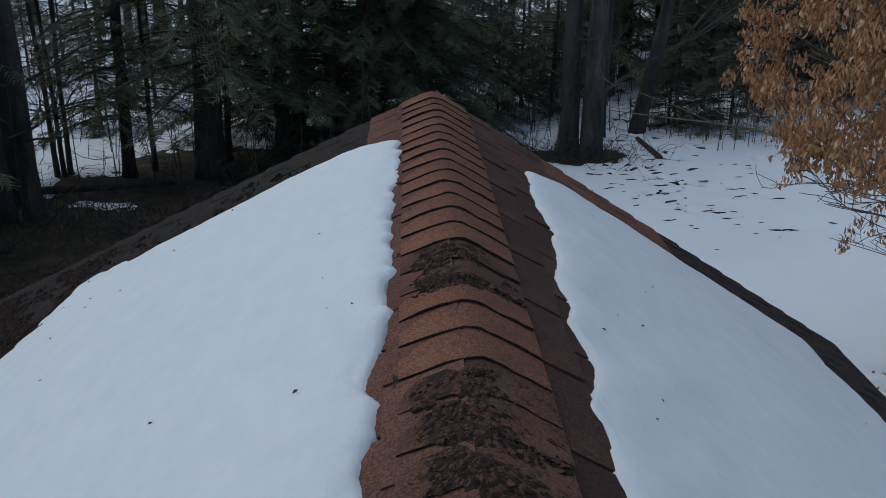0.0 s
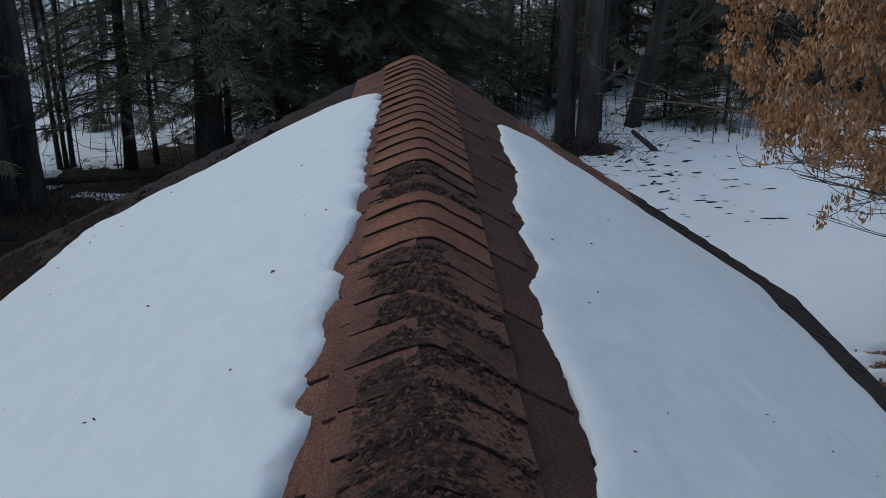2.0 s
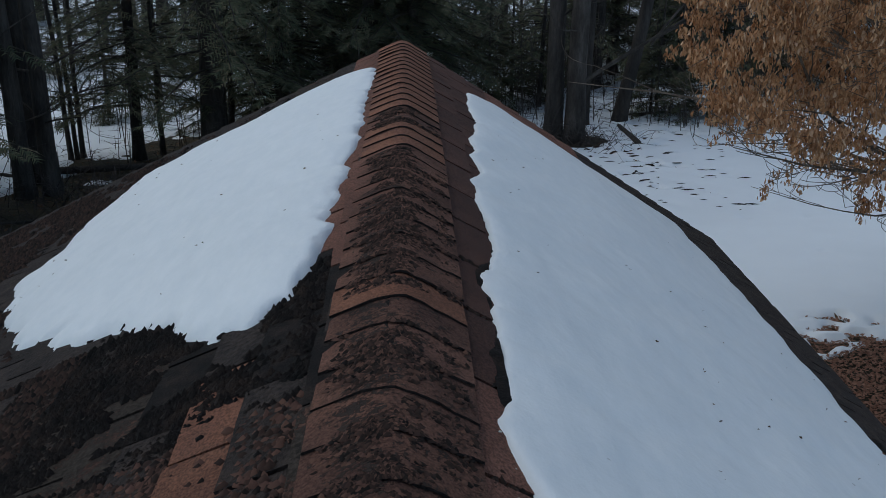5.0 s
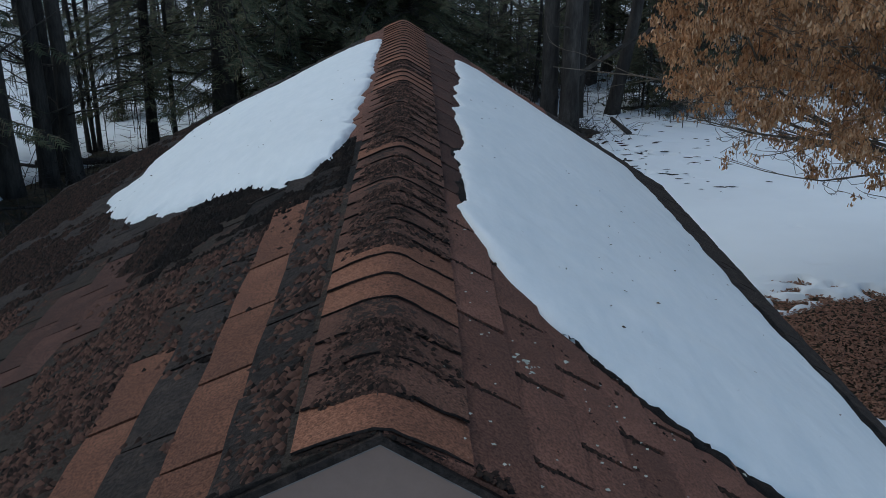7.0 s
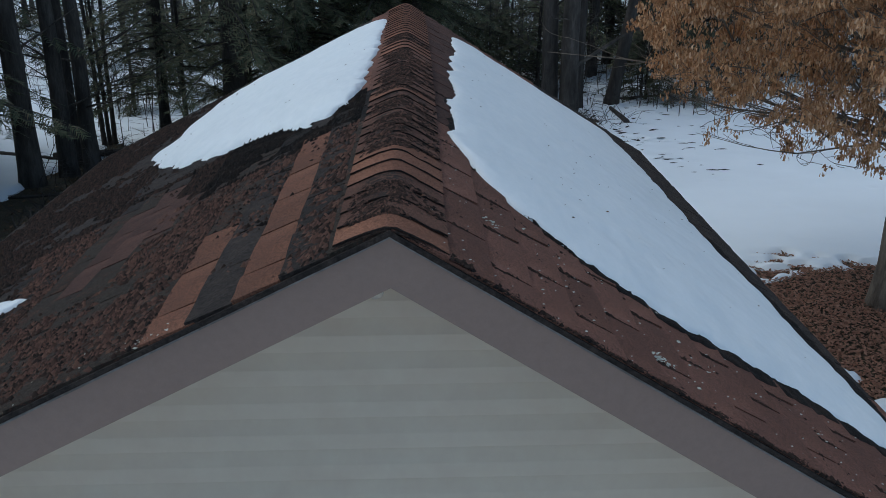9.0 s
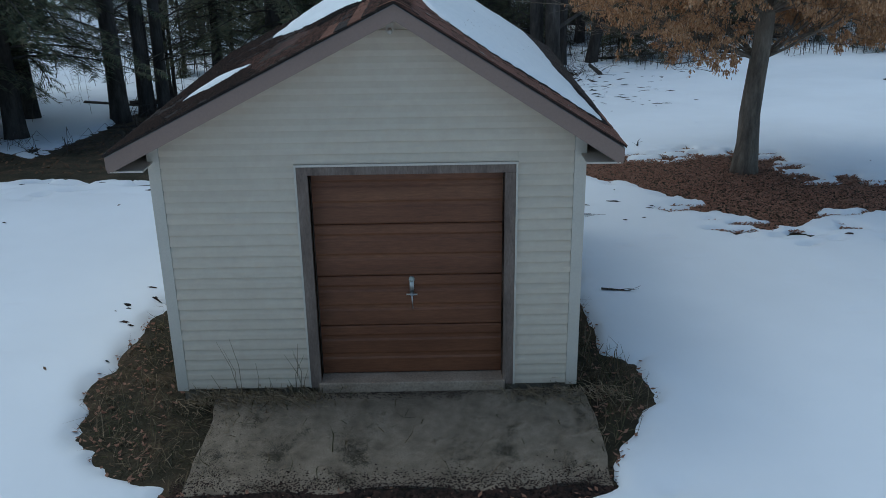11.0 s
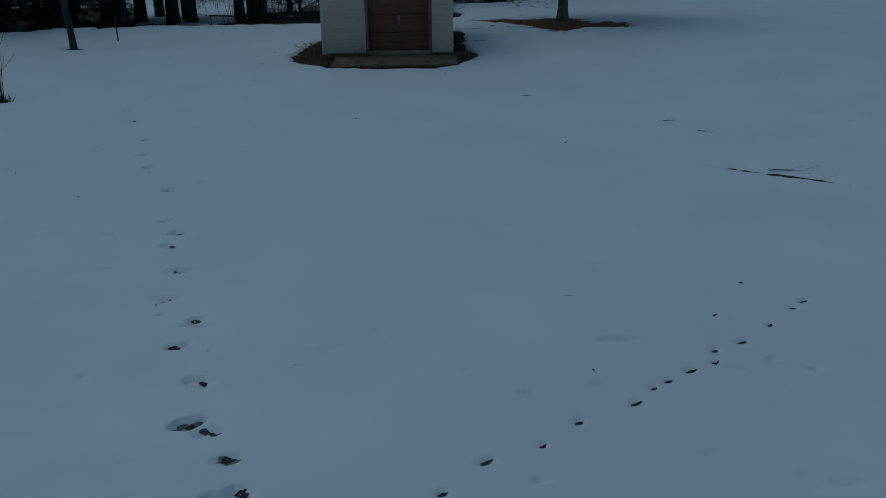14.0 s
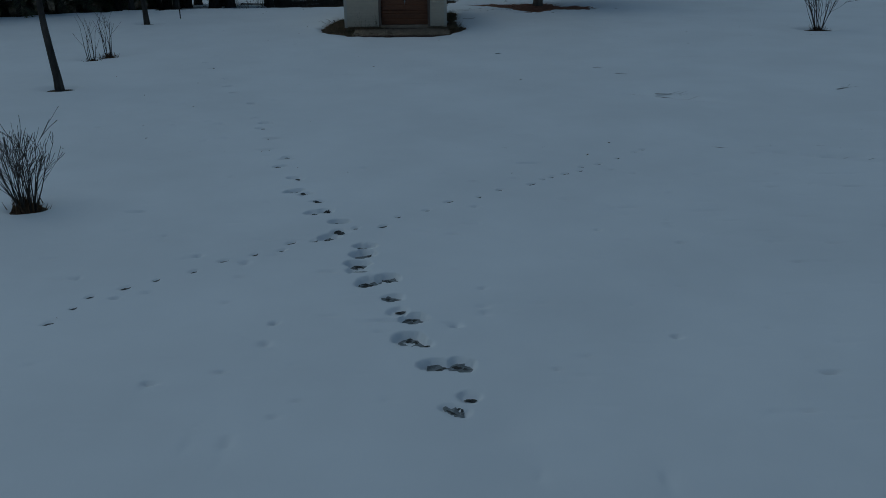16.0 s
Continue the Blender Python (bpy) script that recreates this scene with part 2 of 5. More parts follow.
M_METAL = material("dull_zinc", 0.35, 0.9)[0]
M_METAL.node_tree.nodes["Principled BSDF"].inputs["Base Color"].default_value = (0.5, 0.5, 0.49, 1)
M_CONCRETE = crusted("mossy_old_concrete", (0.15, 0.12, 0.085), (0.22, 0.178, 0.13), (0.285, 0.235, 0.174), 1.08, 2.6, vary=0.05, crust=((0.032, 0.031, 0.02), (0.095, 0.08, 0.054)))
M_SILL = grainy("tan_concrete_sill", (0.24, 0.175, 0.125), (0.32, 0.24, 0.175), (0.39, 0.30, 0.225), 3, 45, 0.9, 0.5, 0.006)
M_DECK = grainy("roof_boards", (0.1, 0.07, 0.05), (0.14, 0.1, 0.07), (0.18, 0.13, 0.09), 3, 40)
M_BARK_GREY = grainy("grey_bark", (0.032, 0.027, 0.023), (0.07, 0.06, 0.052), (0.125, 0.108, 0.094), 5, 26, 0.95, 1.0, 0.03, (1, 1, 0.25), vary=0.15)
M_BARK_DARK = grainy("dark_wet_bark", (0.03, 0.027, 0.024), (0.058, 0.05, 0.044), (0.098, 0.084, 0.072), 5, 26, 0.95, 1.0, 0.03, (1, 1, 0.25), vary=0.2)
M_BARK_OAK = grainy("oak_bark", (0.08, 0.064, 0.051), (0.17, 0.138, 0.109), (0.26, 0.215, 0.17), 6, 30, 0.95, 1.0, 0.03, (1, 1, 0.25))
M_TWIG = grainy("bare_twigs", (0.035, 0.03, 0.026), (0.06, 0.05, 0.044), (0.09, 0.075, 0.065), 8, 60)


def leafy(name, colours, rough=0.8):
    """Leaves that differ one from another."""
    m, n, l, b = material(name, rough, spec=0.2)
    g = n.new("ShaderNodeNewGeometry")
    col = ramp(n, l, g.outputs["Random Per Island"], [(i / (len(colours) - 1), c) for i, c in enumerate(colours)])
    col = mix(n, l, 0.4, col, ramp(n, l, noise_node(n, l, 25, 2), [(0.3, (0.3, 0.3, 0.3)), (0.7, (0.7, 0.7, 0.7))]), "OVERLAY")
    l.new(col, b.inputs["Base Color"])
    return m


M_NEEDLE = leafy("dark_green_needles", [(0.052, 0.06, 0.038), (0.076, 0.088, 0.05), (0.10, 0.105, 0.056), (0.15, 0.12, 0.075)])
M_OAKLEAF = leafy("dry_oak_leaf", [(0.28, 0.145, 0.072), (0.54, 0.29, 0.14), (0.66, 0.395, 0.21), (0.42, 0.22, 0.107), (0.72, 0.50, 0.32)])
M_LITTER = leafy("fallen_leaves", [(0.04, 0.026, 0.017), (0.09, 0.055, 0.031), (0.15, 0.09, 0.05), (0.065, 0.042, 0.027)])
M_STRAW = leafy("bleached_straw", [(0.16, 0.12, 0.07), (0.28, 0.21, 0.125), (0.2, 0.14, 0.085), (0.36, 0.28, 0.18)])
M_BEDLEAF = leafy("oak_leaf_mulch", [(0.18, 0.09, 0.059), (0.23, 0.12, 0.078), (0.27, 0.15, 0.10), (0.20, 0.104, 0.067)])
M_MUD = grainy("wet_trodden_turf", (0.03, 0.031, 0.028), (0.062, 0.064, 0.06), (0.13, 0.135, 0.135), 14, 60, 0.8, 0.9, 0.02)
M_SLUSH = grainy("grey_slush", (0.10, 0.115, 0.12), (0.2, 0.22, 0.23), (0.36, 0.39, 0.41), 12, 50, 0.6, 0.6, 0.02)
M_MOSS = leafy("dark_lichen_and_lip_shade", [(0.008, 0.007, 0.007), (0.022, 0.016, 0.013), (0.042, 0.026, 0.020), (0.013, 0.011, 0.010), (0.055, 0.032, 0.025), (0.03, 0.021, 0.017)], 1.0)
M_CRUST = leafy("brown_shingle_crust", [(0.05, 0.03, 0.024), (0.10, 0.055, 0.041), (0.13, 0.07, 0.05), (0.03, 0.02, 0.017), (0.085, 0.046, 0.035), (0.115, 0.063, 0.048)], 1.0)
M_GRASS = leafy("dead_grass", [(0.06, 0.058, 0.026), (0.14, 0.10, 0.058), (0.055, 0.06, 0.024), (0.13, 0.082, 0.048), (0.24, 0.18, 0.115), (0.07, 0.066, 0.03)])

# ---- ground and snow ----
SHED_L, SHED_R, SHED_B = -2.10, 1.577, 4.5


def ground_z(x, y):
    """The lawn is level; behind the shed the ground falls away, most to the west."""
    t = np.clip(np.asarray(y, dtype=float) - 5.0, 0, None)
    run = 40 * (1 - np.exp(-np.where(t < 3, t * t / 6, t - 1.5) / 40))
    return -0.2 + 0.05 * (fbm(x, y, 7.0, 3, 3) - 0.5) - run * np.interp(x, [-12, -8, 5, 12, 22], [0.125, 0.125, 0.08, 0.065, 0.05]) + 0.035 * np.clip(t - 30, 0, 60)


# The plan of the wood is drawn as if the ground were level; these carry it along lines of sight down to the falling ground, and back.
SIGHT_Z = 4.15


def sight_y(x):
    return np.interp(x, [-9, -6.9, 6.5, 9], [-11.0, -0.6, -0.6, -11.0])


def lay(x, y, from_y=None):
    x, y = np.asarray(x, dtype=float), np.asarray(y, dtype=float)
    oy = sight_y(x) if from_y is None else from_y
    k = np.ones_like(x + y)
    for _ in range(14):
        k = np.where(y < 5.0, 1.0, np.clip(0.4 * k + 0.6 * (SIGHT_Z - ground_z(x * k, oy + (y - oy) * k)) / (SIGHT_Z + 0.2), 1.0, 1.7))
    return x * k, oy + (y - oy) * k, k


def level_plan(x, y):
    k = np.where(np.asarray(y) < 5.0, 1.0, (SIGHT_Z + 0.2) / (SIGHT_Z - ground_z(x, y)))
    oy = sight_y(x * k)
    return x * k, oy + (y - oy) * k


def away_box(x, y, x0, x1, y0, y1):
    dx, dy = np.maximum(x0 - x, x - x1), np.maximum(y0 - y, y - y1)
    return np.hypot(np.maximum(dx, 0), np.maximum(dy, 0)) + np.minimum(np.maximum(dx, dy), 0)


def away_oval(x, y, cx, cy, rx, ry, turn=0.0):
    c, s = math.cos(turn), math.sin(turn)
    u, v = (x - cx) * c + (y - cy) * s, -(x - cx) * s + (y - cy) * c
    return (np.hypot(u / rx, v / ry) - 1) * min(rx, ry)


# A walker's footprints from the trees to the house, and the small prints of an animal that crossed them; a print: x, y, half length, half width.
STEPS = [(-5.56, -6.55), (-5.16, -7.46), (-4.43, -9.04), (-4.14, -10.05), (-3.8, -10.85), (-3.08, -12.2), (-2.72, -13.68), (-2.39, -14.15),
         (-2.39, -14.64), (-2.04, -15.5), (-1.97, -16.35), (-1.46, -16.92), (-1.52, -17.54), (-1.09, -18.28), (-1.0, -19.0), (-0.79, -19.16)]
PRINTS = []
for i, (sx_, sy_) in enumerate(STEPS):
    a = 0.09 + 0.035 * (0.5 + 0.5 * math.sin(i * 1.7)) if sy_ > -17 else 0.14 + 0.025 * math.sin(i * 1.9)
    PRINTS.append((sx_, sy_, a, a * 0.62, 0.5 * math.sin(i * 2.3), 0.35 + 0.15 * math.sin(i * 2.9)))
# the deep wet prints nearest the house: x, y, half length, half width, turn, and how far the ground shows dark in them
PRINTS += [(-0.53, -19.58, 0.138, 0.081, 0.1, 0.4), (-0.50, -20.13, 0.129, 0.090, 0.1, 0.6), (-0.33, -20.04, 0.120, 0.117, 0.4, 0.6), (-0.09, -20.52, 0.155, 0.090, 0.1, 0.25),
           (-0.02, -20.98, 0.129, 0.117, 0.2, 1.0), (-0.15, -21.2, 0.146, 0.117, 0.3, 0.6), (0.4, -21.56, 0.172, 0.090, 0.0, 0.9), (0.42, -21.88, 0.172, 0.153, 0.3, 0.35),
           (0.38, -22.22, 0.181, 0.126, -0.1, 0.9), (0.42, -22.45, 0.138, 0.072, 0.0, 0.2), (0.56, -22.83, 0.172, 0.135, 0.35, 0.8), (0.82, -22.7, 0.163, 0.126, -0.35, 0.6), (0.88, -23.33, 0.138, 0.099, 0.1, 0.5),
           (1.0, -23.72, 0.129, 0.126, 0.2, 0.3), (1.19, -23.9, 0.163, 0.135, 0.2, 0.5), (1.16, -24.42, 0.189, 0.153, -0.5, 0.4), (1.36, -24.55, 0.086, 0.072, 0.0, 0.6), (1.47, -25.02, 0.163, 0.126, 0.1, 0.25), (1.72, -25.04, 0.181, 0.144, -0.3, 0.6),
           (1.81, -25.72, 0.120, 0.099, -0.2, 0.55), (1.66, -25.95, 0.138, 0.072, -0.6, 0.3)]
# small prints of an animal that crossed the walker's way
PAWS = [(5.39, -16.59), (5.2, -16.77), (4.8, -17.2), (4.38, -17.59), (4.05, -17.77), (3.98, -18.02), (3.7, -18.18), (3.44, -18.37), (3.27, -18.5), (3.05, -18.76), (2.49, -19.06),
        (2.13, -19.42), (1.63, -19.64), (1.27, -20.05), (0.83, -20.35), (0.63, -20.75), (0.21, -20.83), (-0.34, -21.34), (-0.67, -21.42), (-0.76, -21.7), (-1.12, -21.84),
        (-1.51, -22.05), (-1.83, -22.41), (-2.26, -22.68), (-2.6, -22.92), (-2.96, -23.17), (-3.05, -23.5), (-3.19, -23.92)]


def snow_edge(x, y):
    """How far inside the snow a place lies; below nought the ground is bare."""
    x, y = level_plan(x, y)
    ragged = (fbm(x, y, 1.1, 9, 4) - 0.5) * 1.1
    fine = (fbm(x, y, 0.28, 21, 3) - 0.5) * 0.22
    front = np.maximum.reduce([away_box(x, y, -3.0, 2.5, -1.62, 0.6), (-3.05 - x - y) * 0.707, (x - 0.32 * y - 2.17) * 0.94])
    shed = np.minimum.reduce([
        front,
        away_oval(x, y, -2.4, 0.4, 0.62, 1.1), away_oval(x, y, -2.1, -0.75, 0.42, 0.45, -0.6),
        away_oval(x, y, -2.22, 1.5, 0.6, 2.0, 0.1), away_oval(x, y, 1.85, 0.3, 0.45, 0.55),
        away_box(x, y, -2.45, -2.0, 0, 4.8) - 0.02,
        away_box(x, y, 1.5, 1.95, 0, 4.8) - 0.05,
        away_oval(x, y, 0.05, -1.55, 1.45, 0.4)])
    bed = np.minimum.reduce([
        away_oval(x, y, 5.3, 6.3, 1.15, 1.95), away_oval(x, y, 5.1, 7.7, 1.0, 0.95), away_oval(x, y, 4.3, 7.25, 1.45, 0.9, -0.5), away_oval(x, y, 6.6, 6.0, 1.2, 0.75, -0.25)])
    wood = np.minimum.reduce([
        np.maximum.reduce([x - 1.8, 7.3 + 0.36 * np.minimum(x + 9.0, 0) - y, y - 9.7 - 4.8 * np.clip((x + 6.9) / 0.8, 0, 1) - 8.0 * np.clip((-9.9 - x) / 1.4, 0, 1)]) * 0.8,
        away_oval(x, y, 3.1, 17.3, 0.85, 0.6), away_oval(x, y, -2.5, 15.5, 3.2, 2.2)])
    strip = away_oval(x, y, 15.6, 15.0, 4.2, 0.85, 0.12)
    stems = np.minimum.reduce([away_oval(x, y, cx, cy, r, r * 0.8) for cx, cy, r in
                               ((-8.56, -10.06, 0.38), (-9.3, -5.7, 0.3), (-8.95, -5.2, 0.3), (-5.3, -19.6, 0.3), (-10.0, 2.1, 0.4), (14.6, -1.3, 0.55), (5.6, 7.3, 0.5))])
    speck = 0.95 - fbm(x / 2.4, y, 0.15, 31, 2) - 0.30 * np.exp(-((x - 4.4) / 1.8) ** 2 - ((y - 15.6) / 2.2) ** 2) \
        - 0.48 * np.clip(1 - np.abs(bed) / 0.8, 0, 1) - 0.42 * np.clip(1 - np.abs(wood) / 1.3, 0, 1) * (x < 0) - 0.36 * np.clip((y - 16.5) / 3, 0, 1) * np.clip((x - 2.0) / 2, 0, 1) * np.clip((30 - x) / 10, 0, 1)
    twigs = np.minimum(away_oval(x, y, 6.95, -11.6, 0.75, 0.09, -0.55), away_oval(x, y, 9.0, -17.15, 0.4, 0.03, -0.4))
    edge = np.minimum.reduce([shed + 0.6 * ragged * 0.7 + fine, bed + ragged + fine, wood + ragged * 1.2 + fine, strip + ragged * 0.5, stems + fine * 0.6, speck * 1.3 + 0.05,
                              twigs + fine * 0.7])
    return edge


def prints(x, y):
    dip = np.zeros_like(x)
    if np.max(y) < -28 or np.min(y) > -6:
        return dip
    for px, py, a, b, w, dark in PRINTS:
        d = away_oval(x, y, px, py, a, b, w) + 0.09 * (fbm(x, y, 0.14, 40, 3) - 0.5)
        floor = (0.05 if a < 0.14 else 0.085) + 0.05 * (fbm(x, y, 0.10, 50, 2) - 0.5)
        dip = np.maximum(dip, floor * np.clip(0.5 - d / 0.025, 0, 1))
    for i, (px, py) in enumerate(PAWS):
        d = away_oval(x, y, px, py, 0.085 - 0.02 * (i % 3), 0.042, 0.5)
        dip = np.maximum(dip, 0.03 * np.clip(0.5 - d / 0.02, 0, 1))
    for px, py, r, deep in ((2.06, -26.3, 0.42, 0.03), (2.2, -26.95, 0.5, 0.03), (1.15, -22.35, 0.3, 0.02), (-1.5, -23.6, 1.4, 0.03), (3.6, -24.0, 1.8, 0.035), (4.6, -20.8, 1.5, 0.025)):
        dip = np.maximum(dip, deep * np.exp(-((x - px) / r) ** 2 - ((y - py) / (r * 0.55)) ** 2))
    return dip


def snow_z(x, y):
    e = snow_edge(x, y)
    deep = 0.10 + 0.05 * (fbm(x, y, 6.0, 60, 2) - 0.5) + 0.008 * (vnoise(x, y, 0.9, 66) - 0.5)
    top = np.where(e > 0, deep * (1 - np.exp(-np.maximum(e, 0) / 0.09)), np.maximum(e * 0.8, -0.1))
    return ground_z(x, y) + top - prints(x, y)


def lines(*stretches):
    out = []
    for a, b, step in stretches:
        out.extend(np.arange(a, b - 1e-6, step))
    return np.array(out + [stretches[-1][1]])


def far_lines(core, reach):
    step, lo, hi, left, right = core[1] - core[0], core[0], core[-1], [], []
    while lo > -reach:
        step *= 1.28
        lo -= step
        left.append(lo)
    step = core[-1] - core[-2]
    while hi < reach:
        step *= 1.28
        hi += step
        right.append(hi)
    return np.array(left[::-1] + list(core) + right)


def reach_out(core, low, high):
    """Lines that go on with growing steps on one end only."""
    grown = far_lines(core, 900)
    return grown[grown <= core[-1] + 1e-6] if high is None else grown[grown >= core[0] - 1e-6]


gx = far_lines(lines((-24, 30, 0.5)), 900)
gy = far_lines(lines((-40, 60, 0.5)), 900)
X, Y = np.meshgrid(gx, gy)
ground = new("ground", sheet(gx, gy, ground_z(X, Y), "ground", M_GROUND))
tagged(ground, "bare brown soil with dead grass and leaf litter", "ground", kind="structure")
# three stretches of lawn, each on lines as close as its marks need
FAR_X = 900
stretches = [
    (far_lines(lines((-24, -7, 0.5), (-7, -3.4, 0.12), (-3.4, 5.5, 0.034), (5.5, 9, 0.12), (9, 22, 0.5)), FAR_X), reach_out(lines((-40, -28.5, 0.4), (-28.5, -26.3, 0.1), (-26.3, -16.4, 0.036)), -900, None)),
    (far_lines(lines((-24, -6.2, 0.3), (-6.2, -2.2, 0.04), (-2.2, 9, 0.2), (9, 22, 0.5)), FAR_X), lines((-16.4, -6.4, 0.045), (-6.4, -2.6, 0.13))),
    (far_lines(lines((-24, -12, 0.4), (-12, -4, 0.1), (-4, -2.4, 0.06), (-2.4, 2.6, 0.036), (2.6, 9, 0.065), (9, 22, 0.3)), FAR_X), reach_out(lines((-2.6, 5.2, 0.06), (5.2, 14, 0.095), (14, 26, 0.14), (26, 44, 0.4)), None, 900)),
]
pieces = []
for xs, ys in stretches:
    X, Y = np.meshgrid(xs, ys)
    pieces.append((xs, ys, sheet(xs, ys, snow_z(X, Y), "stretch", M_SNOW)))
bm = bmesh.new()
for _, _, me in pieces:
    bm.from_mesh(me)
me = bpy.data.meshes.new("lawn_snow")
bm.to_mesh(me)
bm.free()
for _, _, old in pieces:
    bpy.data.meshes.remove(old)
me.materials.append(M_SNOW)
snow = new("lawn_snow", me)
tagged(snow, "melting old snow lying over the lawn with footprints", "snow", kind="stuff")

# ---- the shed ----
XR, ZR = 0.012, 3.452
EAVE_L, EAVE_R, FRONT, BACK = -2.36, 1.85, -0.325, 4.82
PITCH_L, PITCH_R = math.atan2(ZR - 2.281, XR - EAVE_L), math.atan2(ZR - 2.293, EAVE_R - XR)


def roof_z(x):
    return ZR - (math.tan(PITCH_L) * (XR - x) if x < XR else math.tan(PITCH_R) * (x - XR))


shed = thing("shed", "small cream-sided shed with a brown gable roof, partly snow-covered", "shed", at=(0, 0, -0.2))


def shed_part(name, geo, mat, label="", smooth=False):
    ob = part(name, geo, mat, shed, label, smooth)
    ob.matrix_parent_inverse = Matrix.Translation((0, 0, 0.2))
    return ob


DOOR_L, DOOR_R, DOOR_T = -0.778, 0.904, 2.0
CAS = 0.095  # width of the door casing

# walls, with the door's opening through the front one
g = Geo()
under = lambda x: roof_z(x) - 0.115
g.prism([(SHED_L + 0.02, -0.06), (DOOR_L, -0.06), (DOOR_L, DOOR_T), (DOOR_R, DOOR_T), (DOOR_R, -0.06), (SHED_R - 0.02, -0.06),
         (SHED_R - 0.02, under(SHED_R - 0.02)), (XR, under(XR)), (SHED_L + 0.02, under(SHED_L + 0.02))], 0.015, 0.11)
wall_front = shed_part("wall", g, M_SIDING, "front gable wall under cream lap siding")
g = Geo()
g.prism([(SHED_L + 0.02, -0.06), (SHED_R - 0.02, -0.06), (SHED_R - 0.02, under(SHED_R - 0.02)), (XR, under(XR)), (SHED_L + 0.02, under(SHED_L + 0.02))], SHED_B - 0.11, SHED_B - 0.015)
wall_back = shed_part("wall", g, M_SIDING, "back gable wall under cream lap siding")
g = Geo()
g.box(SHED_L + 0.015, SHED_L + 0.11, 0.112, SHED_B - 0.112, -0.06, under(SHED_L + 0.02))
wall_left = shed_part("wall", g, M_SIDING, "long side wall under cream lap siding")
g = Geo()
g.box(SHED_R - 0.11, SHED_R - 0.015, 0.112, SHED_B - 0.112, -0.06, under(SHED_R - 0.02))
wall_right = shed_part("wall", g, M_SIDING, "long side wall under cream lap siding")
g = Geo()
g.box(SHED_L + 0.03, SHED_R - 0.03, 0.03, SHED_B - 0.03, -0.4, -0.065)
shed_part("foundation", g, M_CONCRETE, "low mossy concrete footing")


def plank(x0, x1, z0, z1, lx=None, rx=None, y=0.0, sign=-1):
    """One lap of siding on a gable: a wedge, proud at its foot; lx, rx: its ends at the top where the roof cuts it."""
    lx, rx = (x0 if lx is None else lx), (x1 if rx is None else rx)
    foot, mid, top = y + sign * 0.02, y + sign * 0.016, y + sign * 0.001
    zm = z0 + (z1 - z0) * 0.45
    k = (zm - z0) / (z1 - z0)
    ml, mr = x0 + (lx - x0) * k, x1 + (rx - x1) * k
    b = y - sign * 0.013
    g = Geo()
    g.add([(x0, b, z0), (x1, b, z0), (x1, foot, z0), (x0, foot, z0), (ml, mid, zm), (mr, mid, zm), (lx, top, z1), (rx, top, z1), (rx, b, z1), (lx, b, z1)],
          [(0, 1, 2, 3), (3, 2, 5, 4), (4, 5, 7, 6), (6, 7, 8, 9), (0, 9, 8, 1), (0, 3, 4, 6, 9), (1, 8, 7, 5, 2)])
    return g


LAP = 0.1015
cut = lambda z, side: (XR - (ZR - 0.155 - z) / math.tan(PITCH_L)) if side < 0 else (XR + (ZR - 0.155 - z) / math.tan(PITCH_R))
z = -0.05
while z < ZR - 0.27:
    z1 = z + LAP
    for wall, y, sign in ((wall_front, 0.0, -1), (wall_back, SHED_B, 1)):
        l0, l1 = max(SHED_L + 0.085, cut(z, -1)), max(SHED_L + 0.085, cut(z1, -1))
        r0, r1 = min(SHED_R - 0.085, cut(z, 1)), min(SHED_R - 0.085, cut(z1, 1))
        spans = [(l0, r0, l1, r1)]
        if sign < 0 and z < DOOR_T + CAS + 0.015:
            spans = [(l0, DOOR_L - CAS - 0.018, l1, DOOR_L - CAS - 0.018), (DOOR_R + CAS + 0.018, r0, DOOR_R + CAS + 0.018, r1)]
            if z1 > DOOR_T + 0.1:
                part("clapboard", plank(DOOR_L - CAS - 0.0175, DOOR_R + CAS + 0.0175, DOOR_T + 0.097, z1, None, None, y, sign), M_SIDING, wall)
        for a0, b0, a1, b1 in spans:
            part("clapboard", plank(a0, b0, z, z1, a1, b1, y, sign), M_SIDING, wall)
    z = z1
for wall, x, sign in ((wall_left, SHED_L, -1), (wall_right, SHED_R, 1)):
    z = -0.05
    while z < 2.05:
        g = plank(0.085, SHED_B - 0.085, z, min(z + LAP, 2.1), None, None, 0.0, -1)
        g.v = [(x - sign * yy, xx, zz) for xx, yy, zz in g.v]
        part("clapboard", g, M_SIDING, wall)
        z += LAP

# corner boards, casings and their pale channels
for x, sx_ in ((SHED_L, 1), (SHED_R, -1)):
    for y, sy_ in ((0.0, 1), (SHED_B, -1)):
        g = Geo()
        g.prism([(x - sx_ * 0.02, -0.07), (x + sx_ * 0.083, -0.07), (x + sx_ * 0.083, roof_z(x) - 0.15), (x - sx_ * 0.02, roof_z(x) - 0.17)], y - sy_ * 0.02, y + sy_ * 0.012)
        g.box(*sorted((x - sx_ * 0.02, x + sx_ * 0.012)), *sorted((y + sy_ * 0.0125, y + sy_ * 0.083)), -0.07, roof_z(x) - 0.17)
        bevelled(shed_part("corner_board", g, M_TRIM, "pale corner trim"))
frame_part = shed_part("door_frame", (lambda g: (g.box(DOOR_L - CAS, DOOR_L, -0.03, 0.19, -0.05, DOOR_T), g)[1])(Geo()), M_CASING, "weathered brown wooden door casing")
